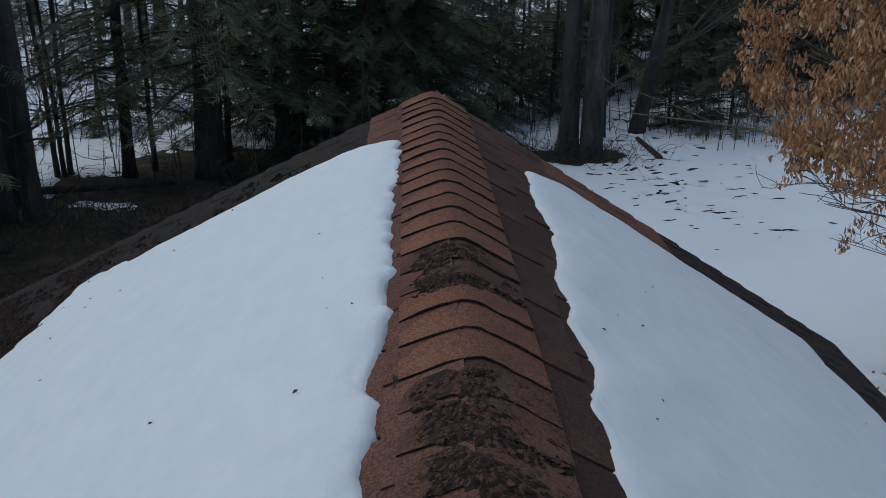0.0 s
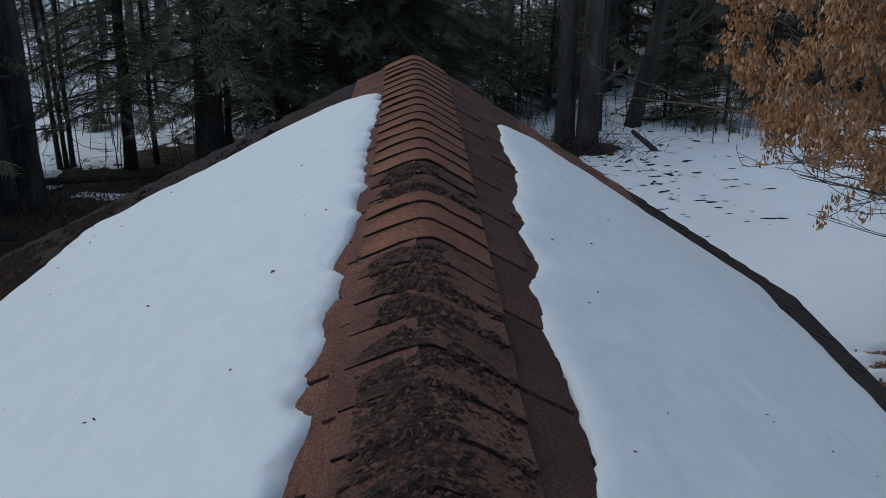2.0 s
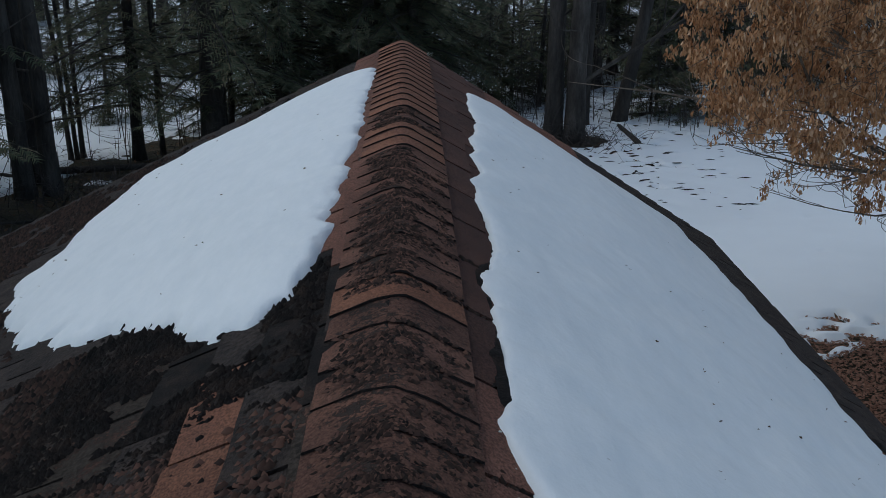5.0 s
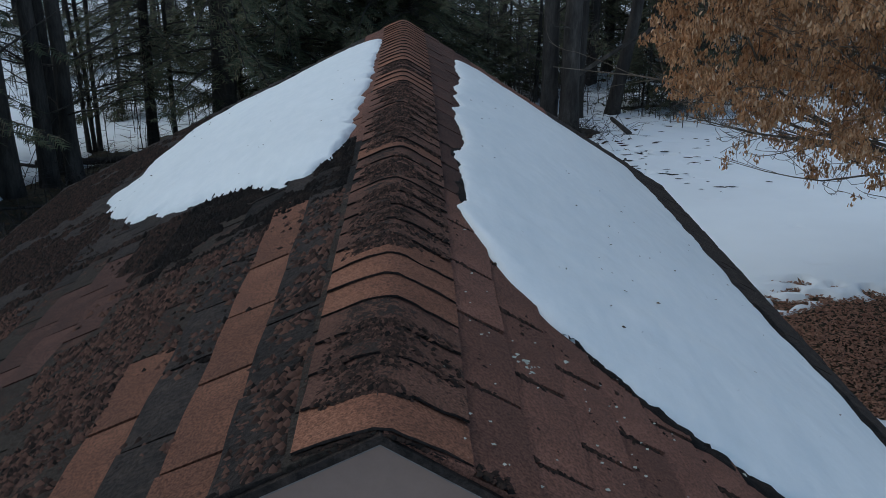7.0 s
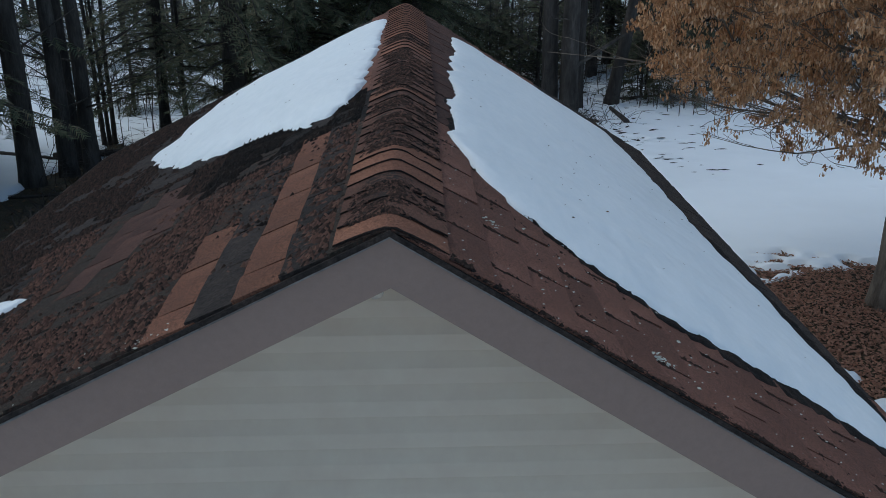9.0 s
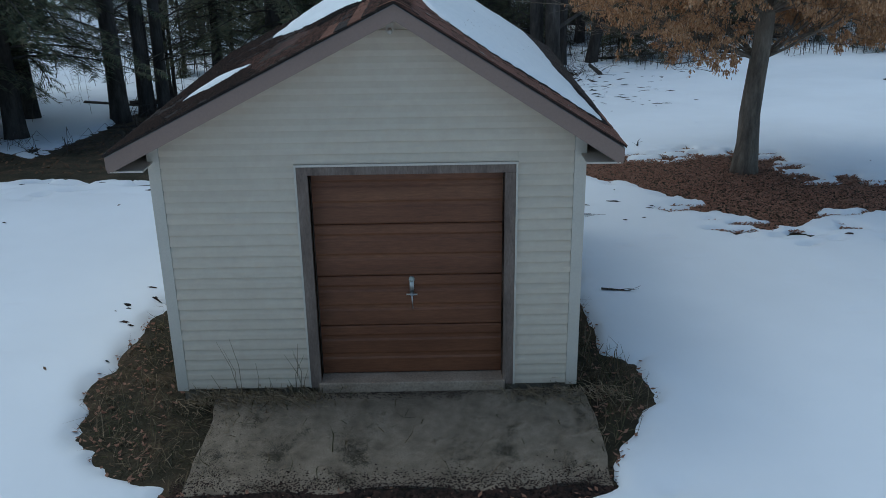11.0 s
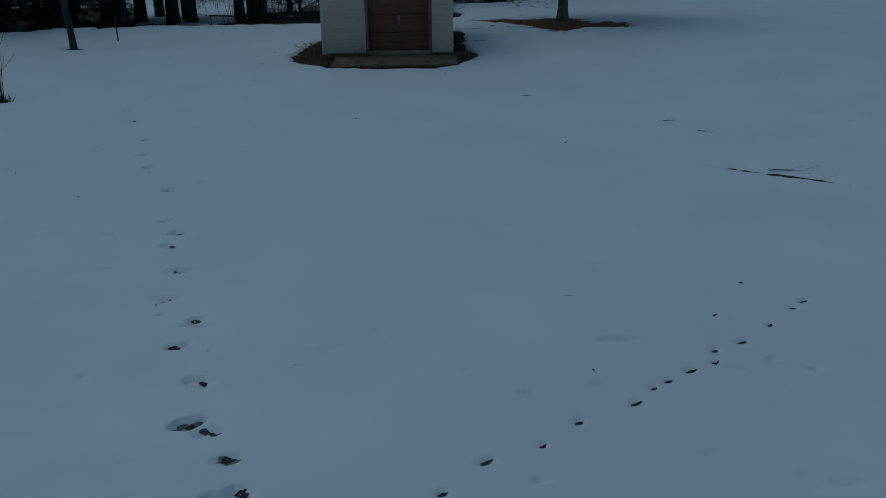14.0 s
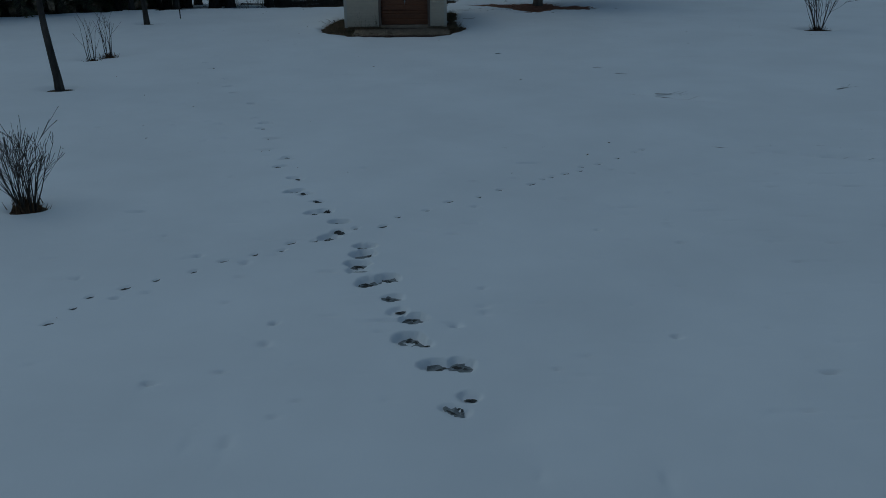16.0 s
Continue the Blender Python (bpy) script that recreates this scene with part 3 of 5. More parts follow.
for name, b in (("jamb", (DOOR_R, DOOR_R + CAS, -0.03, 0.19, -0.05, DOOR_T)), ("head", (DOOR_L - CAS, DOOR_R + CAS, -0.034, 0.19, DOOR_T, DOOR_T + 0.075))):
    g = Geo()
    g.box(*b)
    bevelled(part(name, g, M_CASING, frame_part))
for b in ((DOOR_L - CAS - 0.017, DOOR_L - CAS, -0.036, 0.0, -0.05, DOOR_T + 0.075), (DOOR_R + CAS, DOOR_R + CAS + 0.017, -0.036, 0.0, -0.05, DOOR_T + 0.075),
          (DOOR_L - CAS - 0.017, DOOR_R + CAS + 0.017, -0.04, 0.0, DOOR_T + 0.0755, DOOR_T + 0.095)):
    g = Geo()
    g.box(*b)
    part("channel", g, M_TRIM, frame_part, "pale vinyl edge channel")

# the overhead door: four sections, each with two raised bands
door = shed_part("garage_door", (lambda g: (g.box(DOOR_L + 0.004, DOOR_R - 0.004, 0.165, 0.188, 0.004, DOOR_T - 0.004), g)[1])(Geo()), M_DOOR, "closed red-brown overhead garage door")
rows = 4
h = (DOOR_T - 0.012) / rows
for i in range(rows):
    z0 = 0.006 + i * h
    g = Geo()
    prof = [(0.0, 0.062), (0.012, 0.052), (h * 0.30, 0.052), (h * 0.34, 0.060), (h * 0.40, 0.060), (h * 0.44, 0.052), (h * 0.68, 0.052), (h * 0.72, 0.060), (h * 0.78, 0.060), (h * 0.82, 0.052),
            (h - 0.016, 0.052), (h - 0.006, 0.062)]
    prof = [(k, q + 0.08) for k, q in prof]
    x0, x1 = DOOR_L + 0.006, DOOR_R - 0.006
    vs = [(x0, y, z0 + k) for k, y in prof] + [(x1, y, z0 + k) for k, y in prof] + [(x0, 0.164, z0), (x1, 0.164, z0), (x1, 0.164, z0 + h - 0.006), (x0, 0.164, z0 + h - 0.006)]
    n = len(prof)
    g.add(vs, [(k, n + k, n + k + 1, k + 1) for k in range(n - 1)] + [(2 * n, 2 * n + 1, n, 0), (n - 1, 2 * n - 1, 2 * n + 2, 2 * n + 3)])
    part("door_section", g, M_DOOR, door)
g = Geo()
g.box(0.06, 0.10, 0.116, 0.131, 0.80, 0.985)
g.tube([(0.08, 0.115, 0.84), (0.08, 0.065, 0.84)], [0.009, 0.009], 8)
g.tube([(0.03, 0.062, 0.84), (0.13, 0.062, 0.84)], [0.008, 0.008], 8)
g.tube([(0.08, 0.062, 0.84), (0.086, 0.066, 0.70)], [0.007, 0.005], 6)
part("handle", g, M_METAL, door, "zinc turn handle", True)
g = Geo()
g.tube([(0.08, 0.131, 0.965), (0.08, 0.11, 0.965), (0.08, 0.104, 0.965)], [0.026, 0.026, 0.018], 14)
part("lock", g, M_LICHEN, door, "round pale lock cover", True)
g = Geo()
g.box(DOOR_L - 0.02, DOOR_R + 0.02, -0.05, 0.19, -0.12, -0.002)
bevelled(shed_part("door_sill", g, M_SILL, "worn tan concrete sill"), 0.01)

# eaves, rakes and soffits
for y0, y1 in ((FRONT, FRONT + 0.022), (BACK - 0.022, BACK)):
    for side in (-1, 1):
        p = PITCH_L if side < 0 else PITCH_R
        ex = EAVE_L if side < 0 else EAVE_R
        g = Geo()
        top, low = -0.02, -0.143
        g.prism([(XR, ZR + top), (ex, roof_z(ex) + top), (ex, roof_z(ex) - 0.12), (ex - side * 0.05, roof_z(ex) - 0.14), (XR, ZR + low)], y0, y1)
        shed_part("rake_board", g, M_RAKE, "mauve-brown rake board")
        g = Geo()
        ya, yb = (y0 - 0.007, y0) if y0 < 0 else (y1, y1 + 0.007)
        g.prism([(XR, ZR - 0.0155), (ex, roof_z(ex) - 0.0155), (ex, roof_z(ex) - 0.021), (XR, ZR - 0.021)], ya, yb)
        shed_part("drip_strip", g, M_DRIP, "thin pale metal drip strip")
        g = Geo()
        yy0, yy1 = (y1 + 0.001, -0.002) if y0 < 0 else (SHED_B + 0.002, y0 - 0.001)
        g.prism([(XR, ZR - 0.118), (ex - side * 0.03, roof_z(ex - side * 0.03) - 0.113), (ex - side * 0.03, roof_z(ex - side * 0.03) - 0.125), (XR, ZR - 0.13)], yy0, yy1)
        shed_part("soffit", g, M_RAKE)
for side, ex, wx in ((-1, EAVE_L, SHED_L), (1, EAVE_R, SHED_R)):
    ze = roof_z(ex)
    g = Geo()
    g.box(*sorted((ex, ex - side * 0.022)), FRONT + 0.023, BACK - 0.023, ze - 0.155, ze - 0.022)
    bevelled(shed_part("fascia", g, M_RAKE, "mauve-brown eave board"))
    g = Geo()
    g.box(*sorted((ex - side * 0.0225, wx - side * 0.03)), FRONT + 0.023, BACK - 0.023, ze - 0.152, ze - 0.138)
    shed_part("soffit", g, M_TRIM)
# small lamp high in the gable
lamp = shed_part("gable_lamp", (lambda g: (g.box(-0.065, -0.005, -0.034, -0.019, 3.19, 3.255), g)[1])(Geo()), M_TRIM, "small pale lamp box under the gable")
g = Geo()
g.tube([(-0.035, -0.0345, 3.21), (-0.035, -0.07, 3.195), (-0.035, -0.08, 3.19)], [0.014, 0.022, 0.02], 12)
part("lamp_head", g, M_TRIM, lamp, "", True)

# roof slopes: boards under single shingle tabs
TAB, COURSE = 0.2965, 0.1235


def slope_matrix(side, s, y):
    """The pose of a piece on a slope: s metres down from the ridge, its foot there; its own y runs up the slope."""
    p = PITCH_L if side < 0 else PITCH_R
    c, k = math.cos(p), math.sin(p)
    up, nrm = Vector((-side * c, 0, k)), Vector((side * k, 0, c))
    u = up.cross(nrm)
    o = Vector((XR + side * c * s, y, ZR - k * s))
    return Matrix(((u.x, up.x, nrm.x, o.x), (u.y, up.y, nrm.y, o.y), (u.z, up.z, nrm.z, o.z), (0, 0, 0, 1)))


def tab_geo(seed, w=TAB):
    r = random.Random(seed)
    a, b = -w / 2 + 0.006, w / 2 - 0.006
    lift = [0.011 + r.uniform(-0.001, 0.004) for _ in range(4)]
    xs = [a, a + (b - a) * 0.34, a + (b - a) * 0.67, b]
    foot = [r.uniform(-0.004, 0.003) for _ in xs]
    g = Geo()
    g.add([(x, f, 0.0) for x, f in zip(xs, foot)] + [(x, f, t) for x, f, t in zip(xs, foot, lift)] + [(x, 0.145, 0.004) for x in xs] + [(x, 0.145, 0.0) for x in (a, b)],
          [(0, 1, 5, 4), (1, 2, 6, 5), (2, 3, 7, 6), (4, 5, 9, 8), (5, 6, 10, 9), (6, 7, 11, 10), (0, 4, 8, 12), (3, 13, 11, 7), (8, 9, 10, 11, 13, 12)])
    return g


slopes, joined = {}, {}
for side, ex in ((-1, EAVE_L), (1, EAVE_R)):
    g = Geo()
    t = 0.016
    g.prism([(XR, ZR - t), (ex, roof_z(ex) - t), (ex, roof_z(ex) - 0.022 - t), (ex - side * 0.025, roof_z(ex - side * 0.025) - 0.11), (XR, ZR - 0.115)], FRONT + 0.024, BACK - 0.024)
    slopes[side] = shed_part("roof_slope", g, M_DECK, "roof slope of worn brown asphalt shingles")
    g = Geo()
    g.prism([(XR, ZR + 0.0), (ex + side * 0.012, roof_z(ex) - 0.002), (ex + side * 0.012, roof_z(ex) - 0.014), (XR, ZR - 0.0145)], FRONT - 0.014, BACK + 0.014)
    part("drip_edge", g, M_SHINGLE_D, slopes[side], "thin dark shingle underlay and drip edge")

MATS = {"clean": M_SHINGLE, "dark": M_SHINGLE_D, "right": M_SHINGLE_R, "mossy": M_SHINGLE_M, "damp": M_SHINGLE_W, "wet": M_WET}
tab_meshes = {(k, i): tab_geo(i).mesh("shingle", m) for k, m in MATS.items() for i in range(4)}


def tab_kind(side, c, y):
    """Which tabs are clean, and which are black with weather and lichen."""
    if side > 0 and c <= 3 and y > 0.9:
        return "damp"
    if side > 0:
        return "dark" if c >= 9 and y > 1.2 + 0.1 * (12 - c) else "right"
    if c in (2, 4):
        return "clean" if (y < 1.15 and c == 2) or (y < 0.22 and c == 4) else ("mossy" if y > 0.2 and c == 4 else "dark")
    if c in (7, 8, 9) and 0.75 - 0.12 * (c - 7) < y < 1.55 - 0.1 * (c - 7):
        return "damp"
    if 0.9 < y < 1.5 and c <= 3:
        return "wet"
    if y > 1.3 and c <= 2:
        return "right"
    if c in (1, 3) and y < 1.1 or c >= 11 or (y > 1.3 + 0.02 * c and c >= 4):
        return "dark"
    return "mossy"


for side, ex in ((-1, EAVE_L), (1, EAVE_R)):
    p = PITCH_L if side < 0 else PITCH_R
    length = abs(ex - XR) / math.cos(p)
    count = int((length - 0.15 + 0.02) / COURSE) + 1
    rest = {k: Geo() for k in MATS}
    for c in range(count + 1):
        s = 0.15 + c * COURSE if c < count else length + 0.012
        off = (c % 2) * TAB / 2
        k = 0
        y = FRONT - 0.012 - TAB / 2 + off
        while y < BACK + 0.01:
            w0, w1 = max(y, FRONT - 0.012), min(y + TAB, BACK + 0.012)
            if w1 - w0 > 0.03:
                kind = tab_kind(side, c, y)
                near = (y < 2.3 and side < 0) or (side > 0 and (y < 0.6 or (c <= 3 and y < 4.0)))
                m = slope_matrix(side, s, (w0 + w1) / 2) @ pose(0, 0, 0.001 * rng.random(), 0, 0, rng.uniform(-0.5, 0.5))
                if near:
                    full = w1 - w0 > TAB - 0.01
                    me = tab_meshes[kind, k % 4] if full else tab_geo(k, w1 - w0).mesh("shingle", MATS[kind])
                    ob = new("shingle", me)
                    ob.parent = slopes[side]
                    ob.matrix_parent_inverse = Matrix.Identity(4)
                    ob.matrix_basis = m
                else:
                    t = tab_geo(k, w1 - w0)
                    rest[kind].add([tuple(m @ Vector(v)) for v in t.v], t.f)
            y += TAB
            k += 1
    for kind, g in rest.items():
        if g.f:
            tagged(part("shingles", g, MATS[kind], slopes[side]), kind="stuff")

# ridge caps, each bent over the ridge
CAP = 0.1165
ridge = shed_part("ridge", (lambda g: (g.prism([(XR - 0.125, roof_z(XR - 0.125) + 0.006), (XR - 0.125, roof_z(XR - 0.125) + 0.012), (XR - 0.02, ZR - 0.008), (XR + 0.02, ZR - 0.008), (XR + 0.12, roof_z(XR + 0.12) + 0.012), (XR + 0.12, roof_z(XR + 0.12) + 0.006), (XR, ZR - 0.012)], FRONT + 0.002, BACK), g)[1])(Geo()), M_SHINGLE_D, "ridge of bent cap shingles")
CX = XR + 0.022


def cap_drop(o):
    """How far a cap's surface lies below its crown, o metres to the side of the ridge."""
    r, a, b = 0.034, math.tan(PITCH_L), math.tan(PITCH_R)
    return r * a + (a if o < 0 else b) * (math.sqrt(o * o + r * r) - r) + (b - a) * r * min(1, max(0, o) / 0.08)


def cap_geo(seed):
    r = random.Random(seed)
    g = Geo()
    prof = []
    for q in (-0.15, -0.11, -0.07, -0.048, -0.032, -0.018, -0.004, 0.012, 0.03, 0.05, 0.072, 0.092, 0.112):
        o = q + CX - XR
        prof.append((q, 0.001 - cap_drop(o)))
    n = len(prof)
    wob = [r.uniform(-0.003, 0.003) for _ in prof]
    for y, lift, back in ((0, 0.0225, 0), (0, 0.0175, 0), (0.5, 0.0185, 1), (1, 0.0145, 1), (1, 0.004, 1)):
        for i, (q, d) in enumerate(prof):
            yy = y * (CAP + 0.045) + (wob[i] + 0.012 * abs(q) / 0.15 if y == 0 else 0)
            g.v.append((q, yy, d + lift + (wob[i] * 0.5 if not back else 0)))
    g.f = [(i, i + 1, n + i + 1, n + i) for i in range(n - 1)]
    for a, b in ((0, 2), (2, 3), (3, 4)):
        g.f += [(a * n + i, a * n + i + 1, b * n + i + 1, b * n + i) for i in range(n - 1)]
    g.f += [(0, n, 2 * n), (n - 1, 2 * n + n - 1, 2 * n - 1)]
    return g


M_CAP_D = crusted("lichened_cap_shingle", (0.085, 0.045, 0.034), (0.125, 0.063, 0.045), (0.17, 0.086, 0.059), 1.52, 30.0, (XR - 0.13, XR + 0.16, [(0.0, 0.24), (0.12, 0.42), (0.25, 0.60), (0.42, 0.58), (0.52, 0.46), (0.8, 0.42), (1.0, 0.38)]), crust=((0.012, 0.010, 0.009), (0.06, 0.042, 0.033)))
cap_clean = [cap_geo(i).mesh("ridge_cap", M_CAP, True) for i in range(5)]
cap_dark = [cap_geo(i + 9).mesh("ridge_cap", M_CAP_D, True) for i in range(3)]
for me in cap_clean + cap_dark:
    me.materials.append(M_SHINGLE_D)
    # front lip faces coloured dark, standing in for the shade line under each cap
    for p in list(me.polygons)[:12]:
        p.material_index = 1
    me.set_sharp_from_angle(angle=radians(35))


def cap_mossy(y):
    return (-0.22 < y < 0.05) or (0.42 < y < 1.19) or (1.36 < y < 2.43) or (2.78 < y < 3.02)


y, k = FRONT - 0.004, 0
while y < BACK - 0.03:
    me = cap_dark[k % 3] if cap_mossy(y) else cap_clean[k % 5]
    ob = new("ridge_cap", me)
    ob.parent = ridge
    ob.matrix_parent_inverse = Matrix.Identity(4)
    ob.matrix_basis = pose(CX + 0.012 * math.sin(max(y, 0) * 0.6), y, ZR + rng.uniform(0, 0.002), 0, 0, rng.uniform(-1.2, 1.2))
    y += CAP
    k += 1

# crusts of lichen and moss on the shingles
def lump(g, at, size, flat=0.85, long=1.0):
    r = rng
    dirs = [(1, 0, 0), (0, 1, 0), (-1, 0, 0), (0, -1, 0), (0, 0, 1)]
    vs = []
    w = r.uniform(0, 6.28)
    for dx, dy, dz in dirs:
        q = size * r.uniform(0.55, 1.3)
        vs.append((at[0] + (dx * math.cos(w) - dy * math.sin(w)) * q * long, at[1] + (dx * math.sin(w) + dy * math.cos(w)) * q, at[2] + dz * q * flat))
    g.add(vs, [(0, 1, 4), (1, 2, 4), (2, 3, 4), (3, 0, 4)])


g, g_brown, g_wet = Geo(), Geo(), Geo()
nr = np.random.default_rng(4)
mx, my = nr.uniform(EAVE_L + 0.03, XR - 0.14, 190000), nr.uniform(FRONT, 4.7, 190000)
thick = fbm(mx, my * 0.8, 0.3, 77, 3) + 0.5 * (fbm(mx * 0.45, my, 0.035, 78, 2) - 0.5)
for x, y, f in zip(mx.tolist(), my.tolist(), thick.tolist()):
    s = (XR - x) / math.cos(PITCH_L)
    c = int((s - 0.15) / COURSE) + 1
    d = 1.0 if c >= 5 else (0.6 if c == 1 else 0.16 if y < 0.9 else 0.9)
    if (c == 2 and y < 1.1) or (c == 4 and y < 0.3) or (c in (8, 9, 10) and 0.4 < y < 1.75) or y > 1.8 and x > -1.3:
        d *= 0.06
    if f < 0.66 - 0.24 * d or rng.random() > d:
        continue
    wet = y > 1.15 and x > -0.9 or x + 0.3 * y < -1.15 or y > 1.6
    lump(g_wet if 1.05 < y and x > -0.75 else g if wet or rng.random() < 0.3 else g_brown, (x, y, roof_z(x) + 0.008), rng.uniform(0.004, 0.010) * (1.35 if wet else 1.0), 1.3, 1.4)
# the crust on the ridge, thickest left of its crown and along the caps' lower edges
for _ in range(42000):
    y = rng.uniform(FRONT, 3.05)
    q = rng.gauss(-0.045, 0.035) if rng.random() < 0.8 else rng.uniform(-0.02, 0.105)
    if rng.random() < 0.35:
        y = FRONT - 0.004 + CAP * (int((y - FRONT) / CAP) + rng.uniform(-0.05, 0.16))
    f = ((y - FRONT + 0.004) / CAP) % 1.0
    if not -0.13 < q < 0.11 or not cap_mossy(y) or float(fbm(q * 0.7, y, 0.035, 88, 3)) < 0.47 + 0.10 * (q > 0.02) - 0.06 * (f < 0.2):
        continue
    o = q + CX - XR
    top = ZR + 0.001 - cap_drop(o)
    x = CX + 0.012 * math.sin(max(y, 0) * 0.6) + q
    lump(g if rng.random() < 0.6 else g_brown, (x, y, top + 0.0215 - 0.005 * f), rng.uniform(0.003, 0.0065), 1.1, 1.5)
# ragged dark lower edges of the caps: dark lumps drawn as the shade below each lip
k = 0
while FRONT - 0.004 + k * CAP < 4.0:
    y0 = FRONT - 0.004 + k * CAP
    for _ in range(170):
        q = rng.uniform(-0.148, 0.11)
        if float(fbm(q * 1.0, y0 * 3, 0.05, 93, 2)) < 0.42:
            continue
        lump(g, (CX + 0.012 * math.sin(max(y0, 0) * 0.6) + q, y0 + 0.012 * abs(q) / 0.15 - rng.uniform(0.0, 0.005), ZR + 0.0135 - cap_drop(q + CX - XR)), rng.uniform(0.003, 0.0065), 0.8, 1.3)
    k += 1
for _ in range(2500):
    x, y = rng.uniform(XR + 0.15, 1.7), rng.uniform(FRONT, 0.9)
    if float(fbm(x, y, 0.12, 91, 3)) > 0.60:
        lump(g, (x, y, roof_z(x) + 0.008), rng.uniform(0.003, 0.008))
# moss in the slots between the tabs and along the front edge
for c in range(15):
    s0, off = 0.15 + c * COURSE, (c % 2) * TAB / 2
    for k in range(9):
        y0 = FRONT - 0.012 - TAB / 2 + off + k * TAB
        if rng.random() < 0.15:
            continue
        for _ in range(rng.randrange(25, 75)):
            s, y = s0 - COURSE * rng.random() ** 0.8, y0 + rng.gauss(0, 0.0045)
            x = XR + s * math.cos(PITCH_R)
            if x < XR + 0.15 or y > 2.2 or y < FRONT:
                continue
            lump(g, (x, y, roof_z(x) + 0.007), rng.uniform(0.004, 0.009))
for _ in range(2600):
    x = rng.uniform(XR + 0.14, EAVE_R)
    lump(g, (x, FRONT - 0.008 + abs(rng.gauss(0, 0.012)), roof_z(x) + (0.008 if x > 0.2 else 0.018)), rng.uniform(0.003, 0.008))
single("roof_crust", g_brown, M_CRUST, "flaking brown crust on the weathered shingles", "lichen", kind="stuff", smooth=True)
single("wet_moss", g_wet, M_WET, "black sodden moss below the melting roof snow", "moss", kind="stuff", smooth=True)
single("roof_moss", g, M_MOSS, "dark crusty moss and lichen tufts on the shingles, with dark lumps as shade under the cap edges", "moss", kind="stuff", smooth=True)
g = Geo()
for _ in range(330):
    x, y = rng.uniform(XR + 0.08, 1.75), FRONT + abs(rng.gauss(0, 0.55))
    if rng.random() < 0.15:
        x = rng.uniform(-2.2, -0.5)
        y = FRONT + rng.random() * 0.15
    big = 0.009 if rng.random() < 0.05 else 0.004
    lump(g, (x, y, roof_z(x) + (0.012 if x > 0.2 or x < -0.15 else 0.017)), big * rng.uniform(0.6, 1.3), 0.25)
for cx, cy in ((0.293, 0.177), (0.697, -0.162), (-0.61, -0.285), (-0.55, -0.29)):
    for _ in range(26):
        x, y = cx + rng.gauss(0, 0.016), cy + rng.gauss(0, 0.016)
        lump(g, (x, y, roof_z(x) + 0.010), rng.uniform(0.004, 0.009), 0.25)
single("pale_lichen", g, M_LICHEN, "pale grey-green lichen spots on the shingles", "lichen", kind="stuff")


# snow on the roof
def left_edge(x, y):
    a = XR - x
    low = np.interp(a, [0.15, 0.17, 0.19, 0.22, 0.3, 0.38, 0.45, 0.57, 0.7, 0.8, 1.08, 1.3, 1.5], [2.0, 1.86, 1.65, 1.51, 1.47, 1.5, 1.55, 1.72, 1.87, 1.95, 2.15, 2.5, 3.1])
    lim = np.minimum.reduce([a - (0.15 + 0.02 * np.clip((3.0 - y) / 0.5, 0, 1)), 1.48 - 0.1 * (y - 3.0) - a, (y - low) * 0.6, 4.42 - 0.1 * a - 0.5 * np.exp(-a / 0.2) - y])
    patch = -away_oval(x, y, -1.64, 0.80, 0.27, 0.13, 0.1)
    return np.maximum(lim, patch)


def right_edge(x, y):
    a = x - XR
    inner = 0.205 + 0.06 * np.clip((y - 1.7) / 0.3, 0, 1) + 0.055 * np.clip((y - 2.8) / 1.0, 0, 1)
    low = 0.27 + 0.75 * np.exp(-np.clip(a - 0.18, 0, None) / 0.16)
    return np.minimum.reduce([a - inner, 1.695 - 0.055 * (y - 1) - a, y - low, 4.5 - 0.1 * a - 0.5 * np.exp(-np.clip(a - 0.2, 0, None) / 0.13) - y])


def roof_snow(name, edge_of, x0, x1, y0, y1, deep, rough, label):
    xs, ys = np.arange(x0, x1, 0.0115), np.arange(y0, y1, 0.0135)
    X, Y = np.meshgrid(xs, ys)
    smooth_e = edge_of(X, Y) + 0.075 * (fbm(X, Y, 0.4, 70, 2) - 0.5) + 0.05 * (fbm(X * 0.6, Y, 0.13, 72, 2) - 0.5)
    e = smooth_e + rough * (fbm(X / (1 + 1.4 * np.clip((XR - X - 0.45) / 0.2, 0, 1)), Y, 0.05, 75, 3) - 0.5) * np.clip(0.4 + (XR - X - 0.4), 0.4, 1)
    gy_, gx_ = np.gradient(e, 0.0135, 0.0115)
    e = e / np.maximum(1.0, np.hypot(gx_, gy_))
    base = np.vectorize(roof_z)(X)
    thick = deep * (0.18 + 0.82 * (1 - np.exp(-np.maximum(smooth_e, 0) / 0.5))) * (1 - np.exp(-np.maximum(e, 0) / 0.02)) + 0.010 * (fbm(X, Y, 0.5, 79, 2) - 0.5) + 0.014 * (fbm(X, Y * 0.7, 0.13, 81, 3) - 0.5) + 0.012 * (fbm(X * 0.35 + Y * 0.25, Y - X * 0.3, 0.12, 87, 2) - 0.5)
    z = base + np.where(e > 0, np.maximum(thick, 0.0) + 0.022, 0.022 + np.maximum(e * 1.6, -0.05))
    me = sheet(xs, ys, z, name, M_ROOFSNOW)
    bm = bmesh.new()
    bm.from_mesh(me)
    keep = (e > -0.035).reshape(-1)
    bm.verts.ensure_lookup_table()
    bmesh.ops.delete(bm, geom=[v for v in bm.verts if not keep[v.index]], context="VERTS")
    bm.to_mesh(me)
    bm.free()
    return tagged(new(name, me), label, "snow", kind="stuff")


